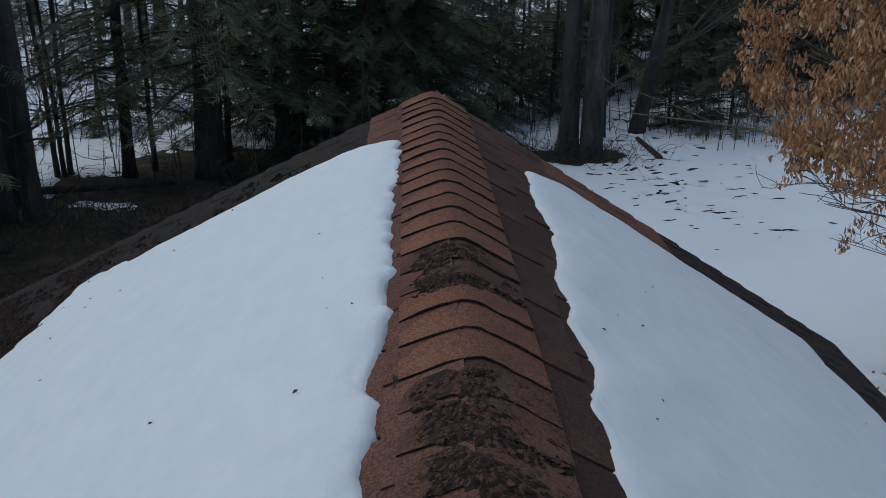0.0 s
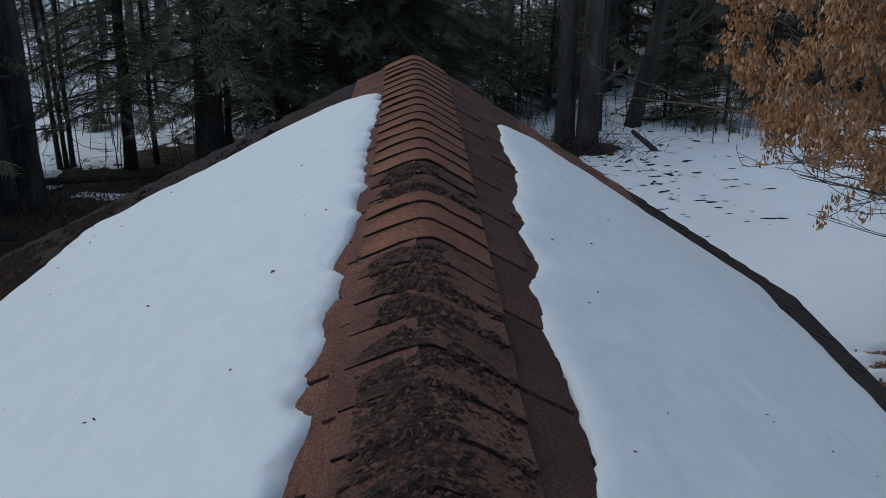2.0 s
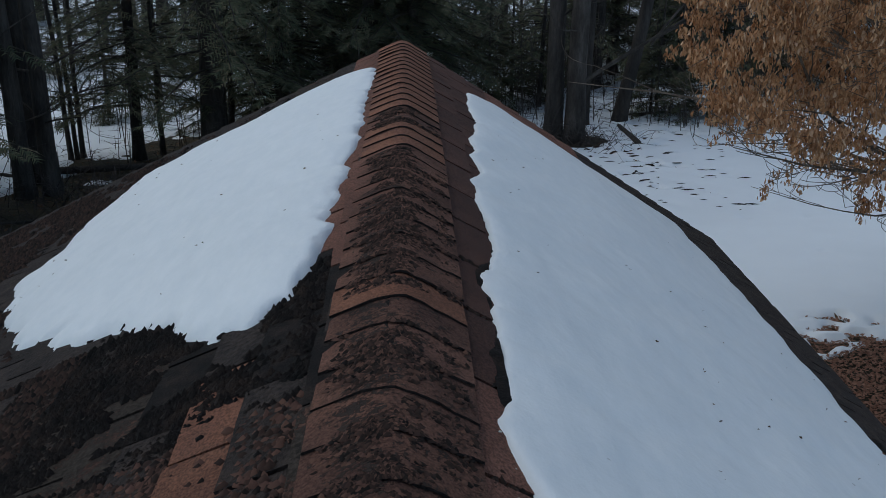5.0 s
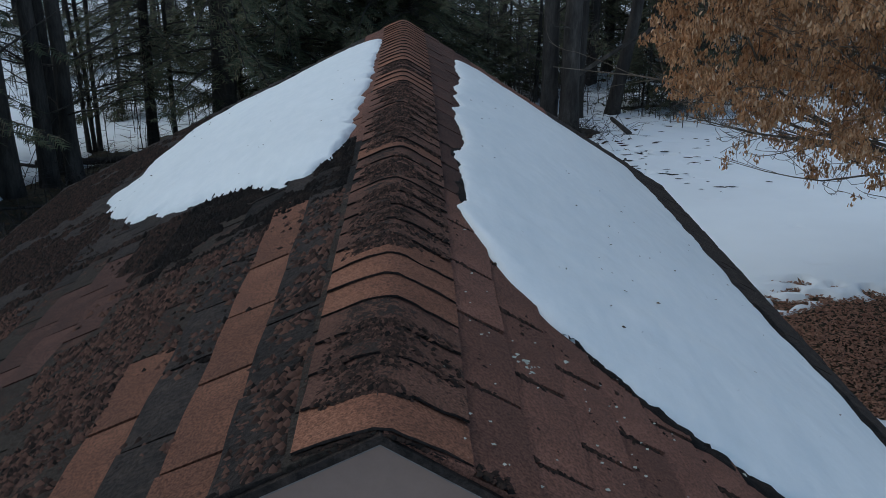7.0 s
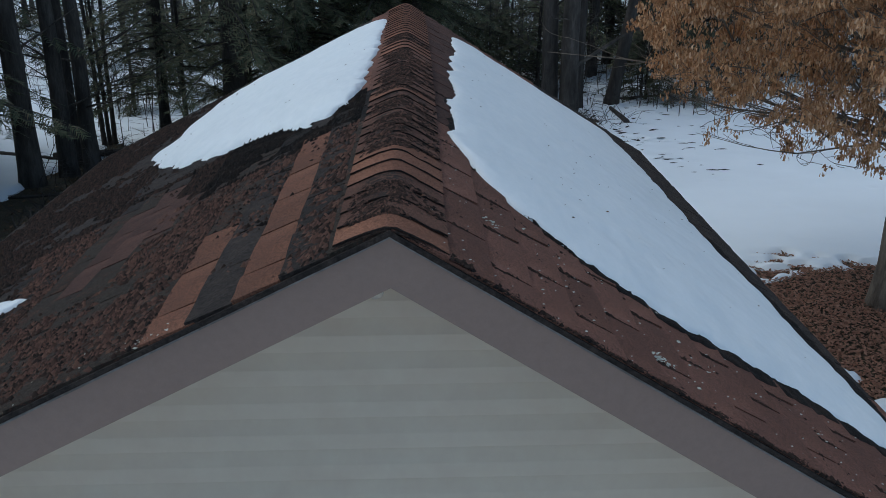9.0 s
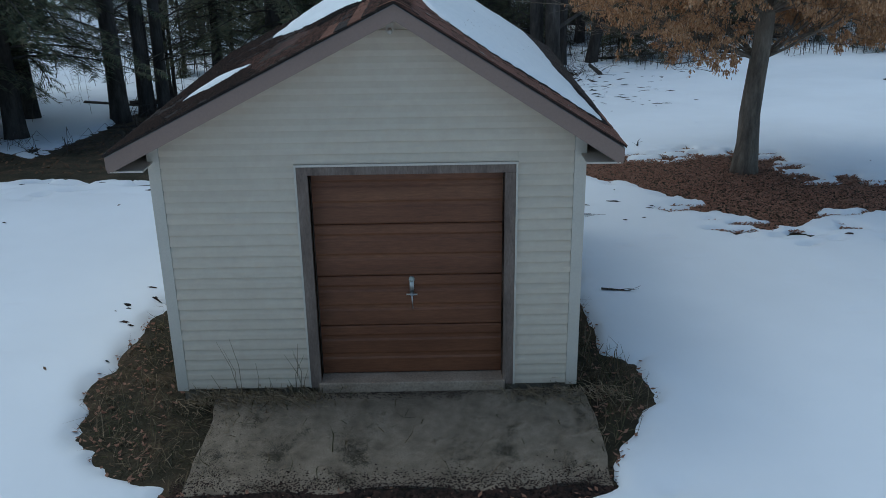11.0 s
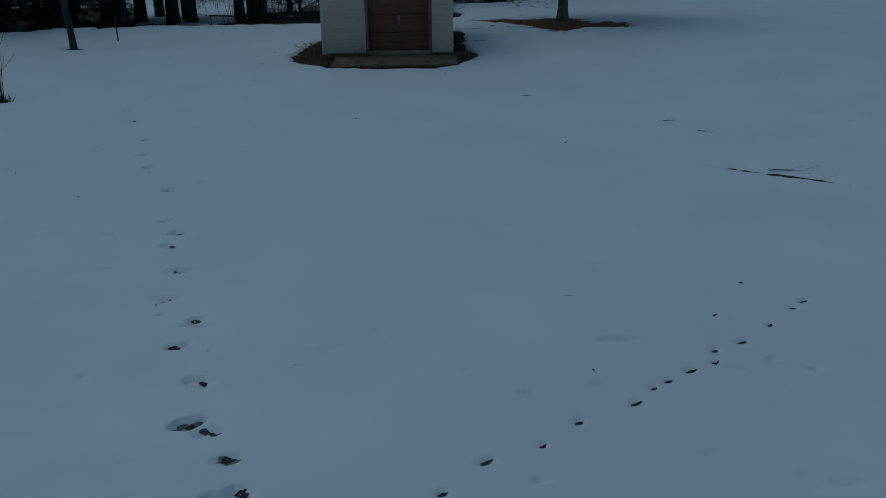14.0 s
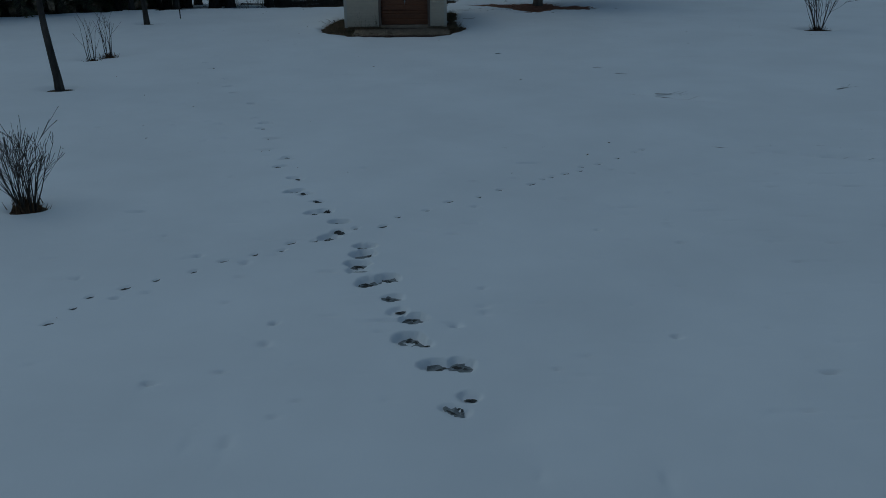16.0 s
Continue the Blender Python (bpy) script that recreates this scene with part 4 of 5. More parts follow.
roof_snow("roof_snow", left_edge, EAVE_L + 0.02, XR - 0.08, 0.3, BACK + 0.02, 0.095, 0.10, "thick melting snow slab on the shingled roof slope")
roof_snow("roof_snow", right_edge, XR + 0.12, EAVE_R, 0.1, BACK + 0.02, 0.068, 0.05, "thick melting snow slab on the shingled roof slope")

# shingles dark with melt water along the snow's edge


def wet_band(edge_of, x0, x1, y0, y1):
    xs, ys = np.arange(x0, x1, 0.0125), np.arange(y0, y1, 0.0125)
    X, Y = np.meshgrid(xs, ys)
    e = edge_of(X, Y) + 0.075 * (fbm(X, Y, 0.4, 70, 2) - 0.5)
    wide = 0.02 + 0.085 * np.clip((X - XR - 0.35) / 0.6, 0, 1) + 0.06 * (fbm(X, Y, 0.12, 83, 4) - 0.5)
    sink = np.clip((e + wide) / 0.03, 0, 1)
    z = np.vectorize(roof_z)(X) + 0.006 + 0.0135 * sink + 0.014 * sink * (fbm(X, Y, 0.035, 85, 3) - 0.5) - 0.004 * ((np.abs(X - XR) / math.cos(PITCH_R) - 0.15) / COURSE % 1.0 < 0.5)
    me = sheet(xs, ys, z, "wet_band", M_WET)
    keep = ((e > -wide) & (e < 0.012)).reshape(-1)
    bm = bmesh.new()
    bm.from_mesh(me)
    bm.verts.ensure_lookup_table()
    bmesh.ops.delete(bm, geom=[v for v in bm.verts if not keep[v.index]], context="VERTS")
    bm.to_mesh(me)
    bm.free()
    return tagged(new("melt_water", me), "dark wet band of melt water along the roof snow", "water", kind="stuff")


wet_band(right_edge, XR + 0.16, EAVE_R - 0.01, FRONT + 0.02, 2.4)

# concrete apron before the door
g = Geo()
ax, ay = np.linspace(-1.72, 1.68, 24), np.linspace(-1.46, -0.055, 12)
for j, y in enumerate(ay):
    for i, x in enumerate(ax):
        wob = 0.09 * (float(fbm(x, y, 0.4, 95)) - 0.5)
        g.v.append((x + (wob if i in (0, 23) else 0), y + (wob * 2 if j == 0 else 0), -0.165 + 0.07 * (y + 1.45) / 1.4 + 0.012 * (float(fbm(x, y, 0.8, 97)) - 0.5)))
for j in range(11):
    for i in range(23):
        g.f.append((j * 24 + i, j * 24 + i + 1, (j + 1) * 24 + i + 1, (j + 1) * 24 + i))
rim = list(range(24)) + [j * 24 + 23 for j in range(1, 12)] + list(range(11 * 24 + 22, 11 * 24 - 1, -1)) + [j * 24 for j in range(10, 0, -1)]
n0 = len(g.v)
g.v += [(g.v[i][0], g.v[i][1], -0.32) for i in rim]
for k in range(len(rim)):
    k2 = (k + 1) % len(rim)
    g.f.append((rim[k], n0 + k, n0 + k2, rim[k2]))
single("apron", g, M_CONCRETE, "mossy old concrete apron before the garage door", "pavement", kind="structure")

g = Geo()
for _ in range(9000):
    x, y = rng.uniform(-1.85, 1.72), -1.45 + rng.gauss(0, 0.11)
    if rng.random() < 0.3:
        x, y = (-1.72 + abs(rng.gauss(0, 0.22)), rng.uniform(-1.4, -0.1)) if rng.random() < 0.5 else (rng.uniform(-1.4, 1.8), -0.06 - abs(rng.gauss(0, 0.05)))
    lump(g, (x, y, -0.165 + 0.07 * (y + 1.45) / 1.4 if y > -1.44 else -0.2 + 0.03 * rng.random()), rng.uniform(0.004, 0.011) if y > -1.44 else rng.uniform(0.012, 0.035), 0.6)
single("apron_moss", g, M_MOSS, "dark wet moss along the edges of the concrete apron", "moss", kind="stuff", smooth=True)

# ---- trees ----
def limb(g, start, direction, length, radius, depth, tips, r, droop=0.0, kids=4, sides=6, wander=0.25, spread=(0.5, 0.95), twig=0.004):
    """A branch with its own branches; tips takes points along the thin ends."""
    pts, rad, d, p = [Vector(start)], [radius], Vector(direction).normalized(), Vector(start)
    n = 5
    for i in range(n):
        d = (d + Vector((r.uniform(-1, 1), r.uniform(-1, 1), r.uniform(-0.6, 0.8) - droop)) * wander).normalized()
        p = p + d * (length / n)
        pts.append(p.copy())
        rad.append(max(twig, radius * (1 - 0.82 * (i + 1) / n)))
    g.tube(pts, rad, sides if radius > 0.02 else 4, False)
    if depth == 0:
        tips.extend((q, d) for q in pts[1:])
        return
    for k in range(kids):
        f = r.uniform(0.3, 1.0)
        i = min(n - 1, int(f * n))
        q = pts[i].lerp(pts[i + 1], f * n - i)
        axis = (pts[i + 1] - pts[i]).normalized()
        side = axis.cross(Vector((r.uniform(-1, 1), r.uniform(-1, 1), r.uniform(-1, 1)))).normalized()
        a = r.uniform(*spread)
        limb(g, q, axis * math.cos(a) + side * math.sin(a), length * r.uniform(0.4, 0.62), max(twig, rad[i] * 0.55), depth - 1, tips, r, droop, kids, sides, wander, spread, twig)


def trunk_geo(g, height, r0, r1, lean=(0, 0), sides=12, flare=1.5, r=rng, bend=0.03):
    pts, rad = [], []
    n = 12
    ox = oy = 0
    for i in range(n + 1):
        f = (i / n) ** 1.6
        ox += r.uniform(-bend, bend) * (i > 2)
        oy += r.uniform(-bend, bend) * (i > 2)
        pts.append((lean[0] * f * height + ox, lean[1] * f * height + oy, f * height - 0.15 * (i == 0)))
        rad.append((r0 + (r1 - r0) * f) * (1 + (flare - 1) * math.exp(-f * height / 0.22)))
    g.tube(pts, rad, sides, True)
    return [Vector(p) for p in pts], rad


def conifer(seed, height=15.0, r0=0.19, low=0.9, low_boughs=34, dense=11, fan=7):
    """A dark hemlock: trunk, drooping boughs with fans of needles, densest low down."""
    r = random.Random(seed)
    gt, gc, gb = Geo(), Geo(), Geo()
    trunk_geo(gt, height, r0, 0.02, (r.uniform(-0.02, 0.02), r.uniform(-0.02, 0.02)), 10, 1.35, r)
    boughs = [(low + (4.2 - low) * (i + r.random()) / low_boughs, 1) for i in range(low_boughs)]
    boughs += [(4.2 + (height - 4.6) * (i + r.random()) / 12, 0) for i in range(9)]
    for z, fine in boughs:
        w = r.uniform(0, 2 * math.pi)
        reach = (2.7 * (1 - (z / height)) + 0.35) * r.uniform(0.65, 1.1)
        d = Vector((math.cos(w), math.sin(w), 0.15))
        pts, p = [], Vector((0, 0, z))
        n = 7
        for i in range(n + 1):
            pts.append(p.copy())
            d.z -= 0.085 + 0.02 * r.random()
            p = p + d.normalized() * (reach / n) + Vector((r.uniform(-1, 1), r.uniform(-1, 1), 0)) * 0.03
        gb.tube(pts, [0.022 * (1 - 0.85 * i / n) + 0.003 for i in range(n + 1)], 4, False)
        steps = int(reach * (dense if fine else 4))
        for j in range(steps):
            f = 0.12 + 0.88 * (j + r.random()) / steps
            i = min(n - 1, int(f * n))
            q = pts[i].lerp(pts[i + 1], f * n - i)
            ax = (pts[i + 1] - pts[i]).normalized()
            sid = Vector((-ax.y, ax.x, 0)).normalized()
            for sg in (-1, 1):
                ln = (0.50 if fine else 0.8) * (1.1 - 0.6 * f) * r.uniform(0.6, 1.2)
                tw = (ax * 0.6 + sid * sg * r.uniform(0.6, 1.0) + Vector((0, 0, r.uniform(-0.45, 0.05)))).normalized()
                m = fan if fine else 4
                nrm = tw.cross(Vector((r.uniform(-0.4, 0.4), r.uniform(-0.4, 0.4), 1))).normalized()
                for k in range(m):
                    b = q + tw * ln * (k + 0.3) / m + Vector((0, 0, -0.04 * k / m))
                    nl = (0.68 / fan if fine else 0.17) * r.uniform(0.7, 1.2)
                    for s2 in (-1, 1):
                        tip = b + (tw * 0.75 + nrm * s2 * 0.8 + Vector((0, 0, r.uniform(-0.35, 0.15)))) * nl
                        gc.add([tuple(b - tw * nl * 0.16), tuple(b + tw * nl * 0.16), tuple(tip)], [(0, 1, 2)])
    wood = len(gb.f)
    gb.add(gc.v, gc.f)
    crown = gb.mesh("crown", [M_BARK_DARK, M_NEEDLE])
    crown.polygons.foreach_set("material_index", [0] * wood + [1] * (len(crown.polygons) - wood))
    return [gt.mesh("trunk", M_BARK_DARK, True), crown]


def bare_tree(seed, height=13.0, r0=0.16, lean=(0, 0), mat=None, low=1.2, limbs=13, low_limbs=5):
    r = random.Random(seed)
    gt, tips, made = Geo(), [], []
    pts, rad = trunk_geo(gt, height, r0, 0.02, lean, 12, 1.35, r)
    for i in range(limbs):
        f = (low + (height - 1 - low) * (i / limbs) ** 0.9) / height if i >= low_limbs else (low + 2.6 * r.random()) / height
        k = min(11, max(0, int((f ** (1 / 1.6)) * 12)))
        w = r.uniform(0, 2 * math.pi)
        small, high = i < low_limbs, f * height > 5
        gb = Geo()
        limb(gb, pts[k].lerp(pts[k + 1], 0.5), (math.cos(w), math.sin(w), r.uniform(0.1, 0.9)), (1.3 if small else 2.6) * r.uniform(0.6, 1.1) * (1.15 - f * 0.6),
             min(rad[k] * 0.4, 0.02 if small else 0.06), 1, tips, r, 0.05, 3 if high else 4, 4 if high else 5)
        made.append(gb.mesh("limb", mat or M_BARK_GREY, True))
    return [gt.mesh("trunk", mat or M_BARK_GREY, True)] + made


def plant_tree(name, meshes, names, x, y, turn, size, label, category="tree", group="", tilt=(0, 0), from_y=None):
    x, y, k = (float(v) for v in lay(x, y, from_y))
    size *= k
    z = float(ground_z(x, y))
    ob = thing(name, label, category, group, at=(x, y, z))
    ob.rotation_euler = (radians(tilt[0]), radians(tilt[1]), radians(turn))
    ob.scale = (size, size, size)
    for nm, me in zip(names, meshes):
        part(nm, me, None, ob)
    return ob


hemlocks = [conifer(101, 15, 0.19, 1.45, 34, 7, 6), conifer(102, 17, 0.24, 1.6, 36, 7, 6), conifer(103, 13, 0.15, 1.3, 30, 7, 6), conifer(104, 16, 0.17, 2.0, 34, 7, 6)]
far_hemlocks = [conifer(111, 15, 0.17, 0.9, 24, 6, 4), conifer(112, 16, 0.2, 0.6, 24, 6, 4), conifer(113, 12, 0.12, 0.5, 24, 6, 4)]
low_hemlocks = [conifer(131, 14, 0.17, 0.35, 56, 8, 6), conifer(132, 15, 0.19, 0.5, 56, 8, 6), conifer(133, 12, 0.14, 0.3, 52, 8, 6)]
young_hemlocks = [conifer(121, 9, 0.09, 0.5, 44, 6, 4), conifer(122, 8, 0.08, 0.4, 44, 6, 4), conifer(123, 10, 0.1, 0.9, 40, 5, 4)]
greys = [bare_tree(201, 14, 0.17), bare_tree(202, 15, 0.2, (0.015, 0), None, 2.0), bare_tree(203, 12, 0.12, (-0.02, 0.01))]
darks = [bare_tree(211, 14, 0.15, (0, 0), M_BARK_DARK), bare_tree(212, 12, 0.10, (-0.03, 0), M_BARK_DARK), bare_tree(213, 9, 0.05, (0.03, 0.01), M_BARK_DARK, 0.8, 18, 8)]
HEM, BARE = "tall dark green hemlock with drooping low boughs", "tall bare hardwood with grey bark in the snowy wood"
DARK, THIN = "dark wet-barked bare tree at the wood's edge", "thin dark bare sapling at the wood's edge"
# the edge of the wood, tree by tree: kind and variant, x, y, and its size where it is not 1
WEST = [("g0", -6.35, 12.9, 1.1), ("d0", -5.95, 13.5), ("h3", -9.6, 12.6), ("h1", -8.55, 9.63, 0.95), ("h0", -7.88, 9.64, 1.05), ("d0", -9.7, 10.0, 0.9),
        ("h0", -10.6, 9.6), ("d0", -10.1, 8.3, 0.9), ("h2", -12.5, 9.0), ("h1", -11.4, 12.0, 1.1), 
        ("h2", -12.6, 7.9, 0.9), ("d0", -13.9, 6.9, 0.9), ("h0", -15.0, 6.6), ("d1", -16.3, 5.2), ("h1", -17.6, 5.4),
        ("h2", -19.2, 4.4), ("l1", -12.3, 10.2, 0.9), ("l2", -13.2, 8.6), ("l0", -14.2, 7.9), ("l1", -15.8, 6.9), ("l2", -17.2, 5.9), ("l0", -13.2, 11.6), ("l1", -16.5, 9.4), ("d0", -12.0, 7.0, 0.8), ("h2", -10.0, 10.8, 1.1), ("h2", -8.3, 11.7, 1.1)]
MIDDLE = [("g2", -5.6, 13.7, 1.15), ("d0", -6.1, 14.3, 0.9), ("d2", -6.02, 15.73, 0.9), ("d2", -5.95, 15.84, 0.8), ("d2", -5.9, 15.98, 0.9), ("h2", -4.84, 15.84, 0.75), ("d1", -4.5, 16.2, 0.5),
        ("h1", -3.45, 15.85, 1.02), ("d1", -3.35, 16.9, 0.65), ("l0", -2.35, 17.0, 0.9), ("l1", -1.5, 18.3), ("l2", -0.7, 17.8), ("l0", 0.1, 17.9, 0.8), ("l1", 0.3, 20.2, 0.9), ("l2", -2.3, 18.9),
        ("l1", -0.9, 19.8), ("g1", 3.35, 17.3, 1.02), ("d0", 2.95, 17.5, 1.2), ("d0", 3.75, 18.6, 0.9)]
EDGE = [(e[0][0], int(e[0][1]), e[1], e[2], e[3] if len(e) > 3 else 1.0) for e in MIDDLE + WEST]
NAMES = {"g": ("bare_tree", greys, ("trunk",) + ("limb",) * 20, BARE), "d": ("bare_tree", darks, ("trunk",) + ("limb",) * 20, DARK), "h": ("hemlock", hemlocks, ("trunk", "crown"), HEM), "l": ("hemlock", low_hemlocks, ("trunk", "crown"), "dark green hemlock with boughs hanging to the ground")}
tree_at = {}
for k, (kind, v, x, y, size) in enumerate(EDGE):
    nm, meshes, names, label = NAMES[kind]
    tree_at[x, y] = plant_tree(nm, meshes[v], names, x, y, 77 * k, size, THIN if (kind, v) == ("d", 2) else label, group="trees at the wood's edge", from_y=-9.9 if (x, y) in ((-8.55, 9.63), (-7.88, 9.64)) else None)
# the leaning forked tree
lean_tree = bare_tree(231, 12, 0.16, (0.16, 0.05), M_BARK_DARK, 2.2, 12, 3)
plant_tree("leaning_tree", lean_tree, ("trunk",) + ("limb",) * 20, 4.62, 19.0, 0, 1.0, "dark bare tree leaning over the snow", group="trees at the wood's edge")
fork = Geo()
limb(fork, (0, 0, 0), (1.0, -0.05, 0.55), 3.4, 0.05, 2, [], random.Random(44), -0.12, 4, 6, 0.13, (0.35, 0.8), 0.004)
limb(fork, (1.3, 0, 0.75), (0.7, 0.1, 0.9), 2.4, 0.03, 2, [], random.Random(45), -0.05, 4, 5, 0.15, (0.35, 0.8), 0.004)
fork = part("limb", fork, M_BARK_GREY, tree_at[3.35, 17.3], "long forked bare limb", True)
fork.matrix_basis = Matrix.Rotation(-tree_at[3.35, 17.3].rotation_euler.z, 4, "Z") @ pose(0.05, 0, 1.15)
# the wood behind, thinning with distance
r2 = random.Random(77)
placed = [(x, y) for _, _, x, y, _ in EDGE]
for k in range(270):
    x, y = r2.uniform(-26, 34), r2.uniform(17.5, 52)
    edge = 17.0 + (0.9 if x > 4 else 0) + max(0, x - 12) * 0.12
    if x < -4:
        edge = 17.5 + 0.22 * (x + 4)
    if (x < -3 and r2.random() < (0.97 if y < 25 else 0.3)) or (x > 14 and r2.random() < 0.4) or y < edge + 1.5 or (0.02 * y < x < 0.17 * y and r2.random() < 0.6) or any((x - a) ** 2 + (y - b) ** 2 < 2.2 for a, b in placed):
        continue
    placed.append((x, y))
    pick = r2.random()
    kind, v = ("h", r2.randrange(3)) if pick < 0.42 and x > 0.2 * y else (("d", r2.randrange(3)) if pick < 0.78 else ("g", r2.randrange(3)))
    nm, meshes, names, label = NAMES[kind]
    if kind == "h":
        meshes = far_hemlocks
    plant_tree(nm, meshes[v], names, x, y, r2.uniform(0, 360), r2.uniform(0.75, 1.15), THIN if (kind, v) == ("d", 2) else label, group="trees of the wood")

# the far side of the snowy clearing, west of the shed
r7 = random.Random(63)
for k in range(15):
    kind = "l" if k % 3 == 0 else "d" if k % 3 == 1 else "g"
    nm, meshes, names, label = NAMES[kind]
    plant_tree(nm, meshes[k % 3], names, r7.uniform(-25, -7.5), r7.uniform(24, 33), r7.uniform(0, 360), r7.uniform(0.7, 1.1), THIN if (kind, k % 3) == ("d", 2) else label, group="trees of the wood")

# a dark thicket of hemlocks behind the oak
r6 = random.Random(8)
for k in range(9):
    plant_tree("hemlock", far_hemlocks[k % 3], ("trunk", "crown"), 4.4 + 0.8 * k, r6.uniform(22.5, 29), r6.uniform(0, 360), r6.uniform(0.8, 1.1), HEM, group="trees of the wood")

for k in range(11):
    plant_tree("young_hemlock", young_hemlocks[k % 3], ("trunk", "crown"), 5.6 + 1.1 * k, r6.uniform(18.0, 20.5), r6.uniform(0, 360), r6.uniform(0.25, 0.5), "young hemlock with thin dark boughs in the snowy wood", group="young hemlocks of the wood")

# young hemlocks under the tall trees
r5 = random.Random(31)
for k in range(46):
    x, y = (r5.uniform(0.5, 15), r5.uniform(19.8, 33)) if k < 30 else (r5.uniform(-11, -1), r5.uniform(18.5, 22)) if k < 35 else (r5.uniform(-9, 0), r5.uniform(24, 31))
    y += 0.2 * max(0, x - 6)
    plant_tree("young_hemlock", young_hemlocks[k % 3], ("trunk", "crown"), x, y, r5.uniform(0, 360), r5.uniform(0.3, 0.6), "young hemlock with thin dark boughs in the snowy wood", group="young hemlocks of the wood")

# undergrowth: thin stems and dead brush
g = Geo()
for k in range(3200):
    x, y = r2.uniform(-22, 30), 0
    y = (16.5 if x > 1 else 11 + r2.random() * 3) + abs(r2.gauss(0, 1)) * 6
    if x > 4:
        y += 2.0 + max(0, x - 10) * 0.15
    if x < -6.5 and r2.random() < 0.10:
        y = r2.uniform(8.6, 12)
    if x < -6.2 and 8 < y < 16 and r2.random() < 0.8:
        continue
    if x < -4.4 and y > 14.8 and r2.random() < 0.75:
        continue
    z = -0.2
    h = r2.uniform(0.3, 2.0) if r2.random() < 0.3 else r2.uniform(0.15, 0.6)
    dx, dy = r2.gauss(0, 0.3) * h, r2.gauss(0, 0.3) * h
    top = (x + dx, y + dy, z + h)
    g.tube([(x, y, z - 0.05), (x + dx * 0.4, y + dy * 0.4, z + h * 0.5), top], [0.008, 0.006, 0.002], 3, False)
    for _ in range(r2.randrange(3, 8)):
        f = r2.uniform(0.15, 0.95)
        a = r2.uniform(0, 6.28)
        q = (x + dx * f, y + dy * f, z + h * f)
        l = r2.uniform(0.12, 0.45)
        g.tube([q, (q[0] + math.cos(a) * l, q[1] + math.sin(a) * l, q[2] + r2.uniform(-0.05, 0.3) * l)], [0.004, 0.0015], 3, False)
for k in range(1750):
    x, y = (r2.uniform(-8.5, 1.5), r2.uniform(9.6, 14.6)) if k < 1500 else (3.0 + r2.gauss(0, 0.7), 17.1 + r2.gauss(0, 0.35))
    if x < -5.8 and y > 10.2:
        continue
    z = -0.2
    a, l = r2.uniform(0, 6.28), r2.uniform(0.25, 0.9)
    e = Vector((x + math.cos(a) * l, y + math.sin(a) * l, z + r2.uniform(0.0, 0.35)))
    g.tube([(x, y, z - 0.03), ((x + e.x) / 2 + r2.gauss(0, 0.05), (y + e.y) / 2, z + r2.uniform(0.05, 0.4)), tuple(e)], [0.007, 0.005, 0.002], 3, False)
for k in range(440):
    x, y = (r2.uniform(-11, 0.5), r2.uniform(15, 20)) if k < 90 else (r2.uniform(1.0, 10), r2.uniform(18.8, 27)) if k < 280 else (r2.uniform(5.0, 17), 17.3 + abs(r2.gauss(0, 1.3)))
    z, h = -0.2, r2.uniform(0.8, 3.2) if k < 280 else r2.uniform(0.3, 1.8)
    dx, dy = r2.gauss(0, 0.13) * h, r2.gauss(0, 0.13) * h
    g.tube([(x, y, z - 0.05), (x + dx * 0.35, y + dy * 0.4, z + h * 0.5), (x + dx, y + dy, z + h)], [0.011, 0.008, 0.002], 3, False)
    for _ in range(int(7 * h)):
        f, a = r2.uniform(0.15, 0.98), r2.uniform(0, 6.28)
        q, l = Vector((x + dx * f, y + dy * f, z + h * f)), r2.uniform(0.15, 0.55)
        e = q + Vector((math.cos(a) * l, math.sin(a) * l, r2.uniform(-0.1, 0.6) * l))
        g.tube([q, e], [0.004, 0.0015], 3, False)
        for _ in range(2):
            g.tube([q.lerp(e, r2.random()), q.lerp(e, 0.7) + Vector((r2.gauss(0, 0.12), r2.gauss(0, 0.12), r2.gauss(0.04, 0.08)))], [0.0025, 0.001], 3, False)
vx, vy, vk = lay([v[0] for v in g.v], [v[1] for v in g.v])
g.v = [(x, y, SIGHT_Z + (v[2] - SIGHT_Z) * k) for v, x, y, k in zip(g.v, vx.tolist(), vy.tolist(), vk.tolist())]
single("undergrowth", g, M_TWIG, "thin bare brush and dead stems under the trees", "undergrowth", kind="stuff")

# twigs and bark lying on the open snow
def twig_thing(x, y, length, turn, rad, label):
    r = random.Random(int(1000 * x + y))
    z = float(snow_z(np.array([x]), np.array([y]))[0])
    g, tips = Geo(), []
    limb(g, (-length / 2, 0, 0.01), (1, 0, 0.0), length, rad, 1, tips, r, 0.0, 4, 5, 0.08, (0.3, 0.8), 0.003)
    g.v = [(a, b, abs(c) * 0.5 + 0.004) for a, b, c in g.v]
    ob = single("fallen_branch", g, M_TWIG, label, "branch", "fallen branches", smooth=True, at=(x, y, z))
    ob.rotation_euler = (0, 0, radians(turn))


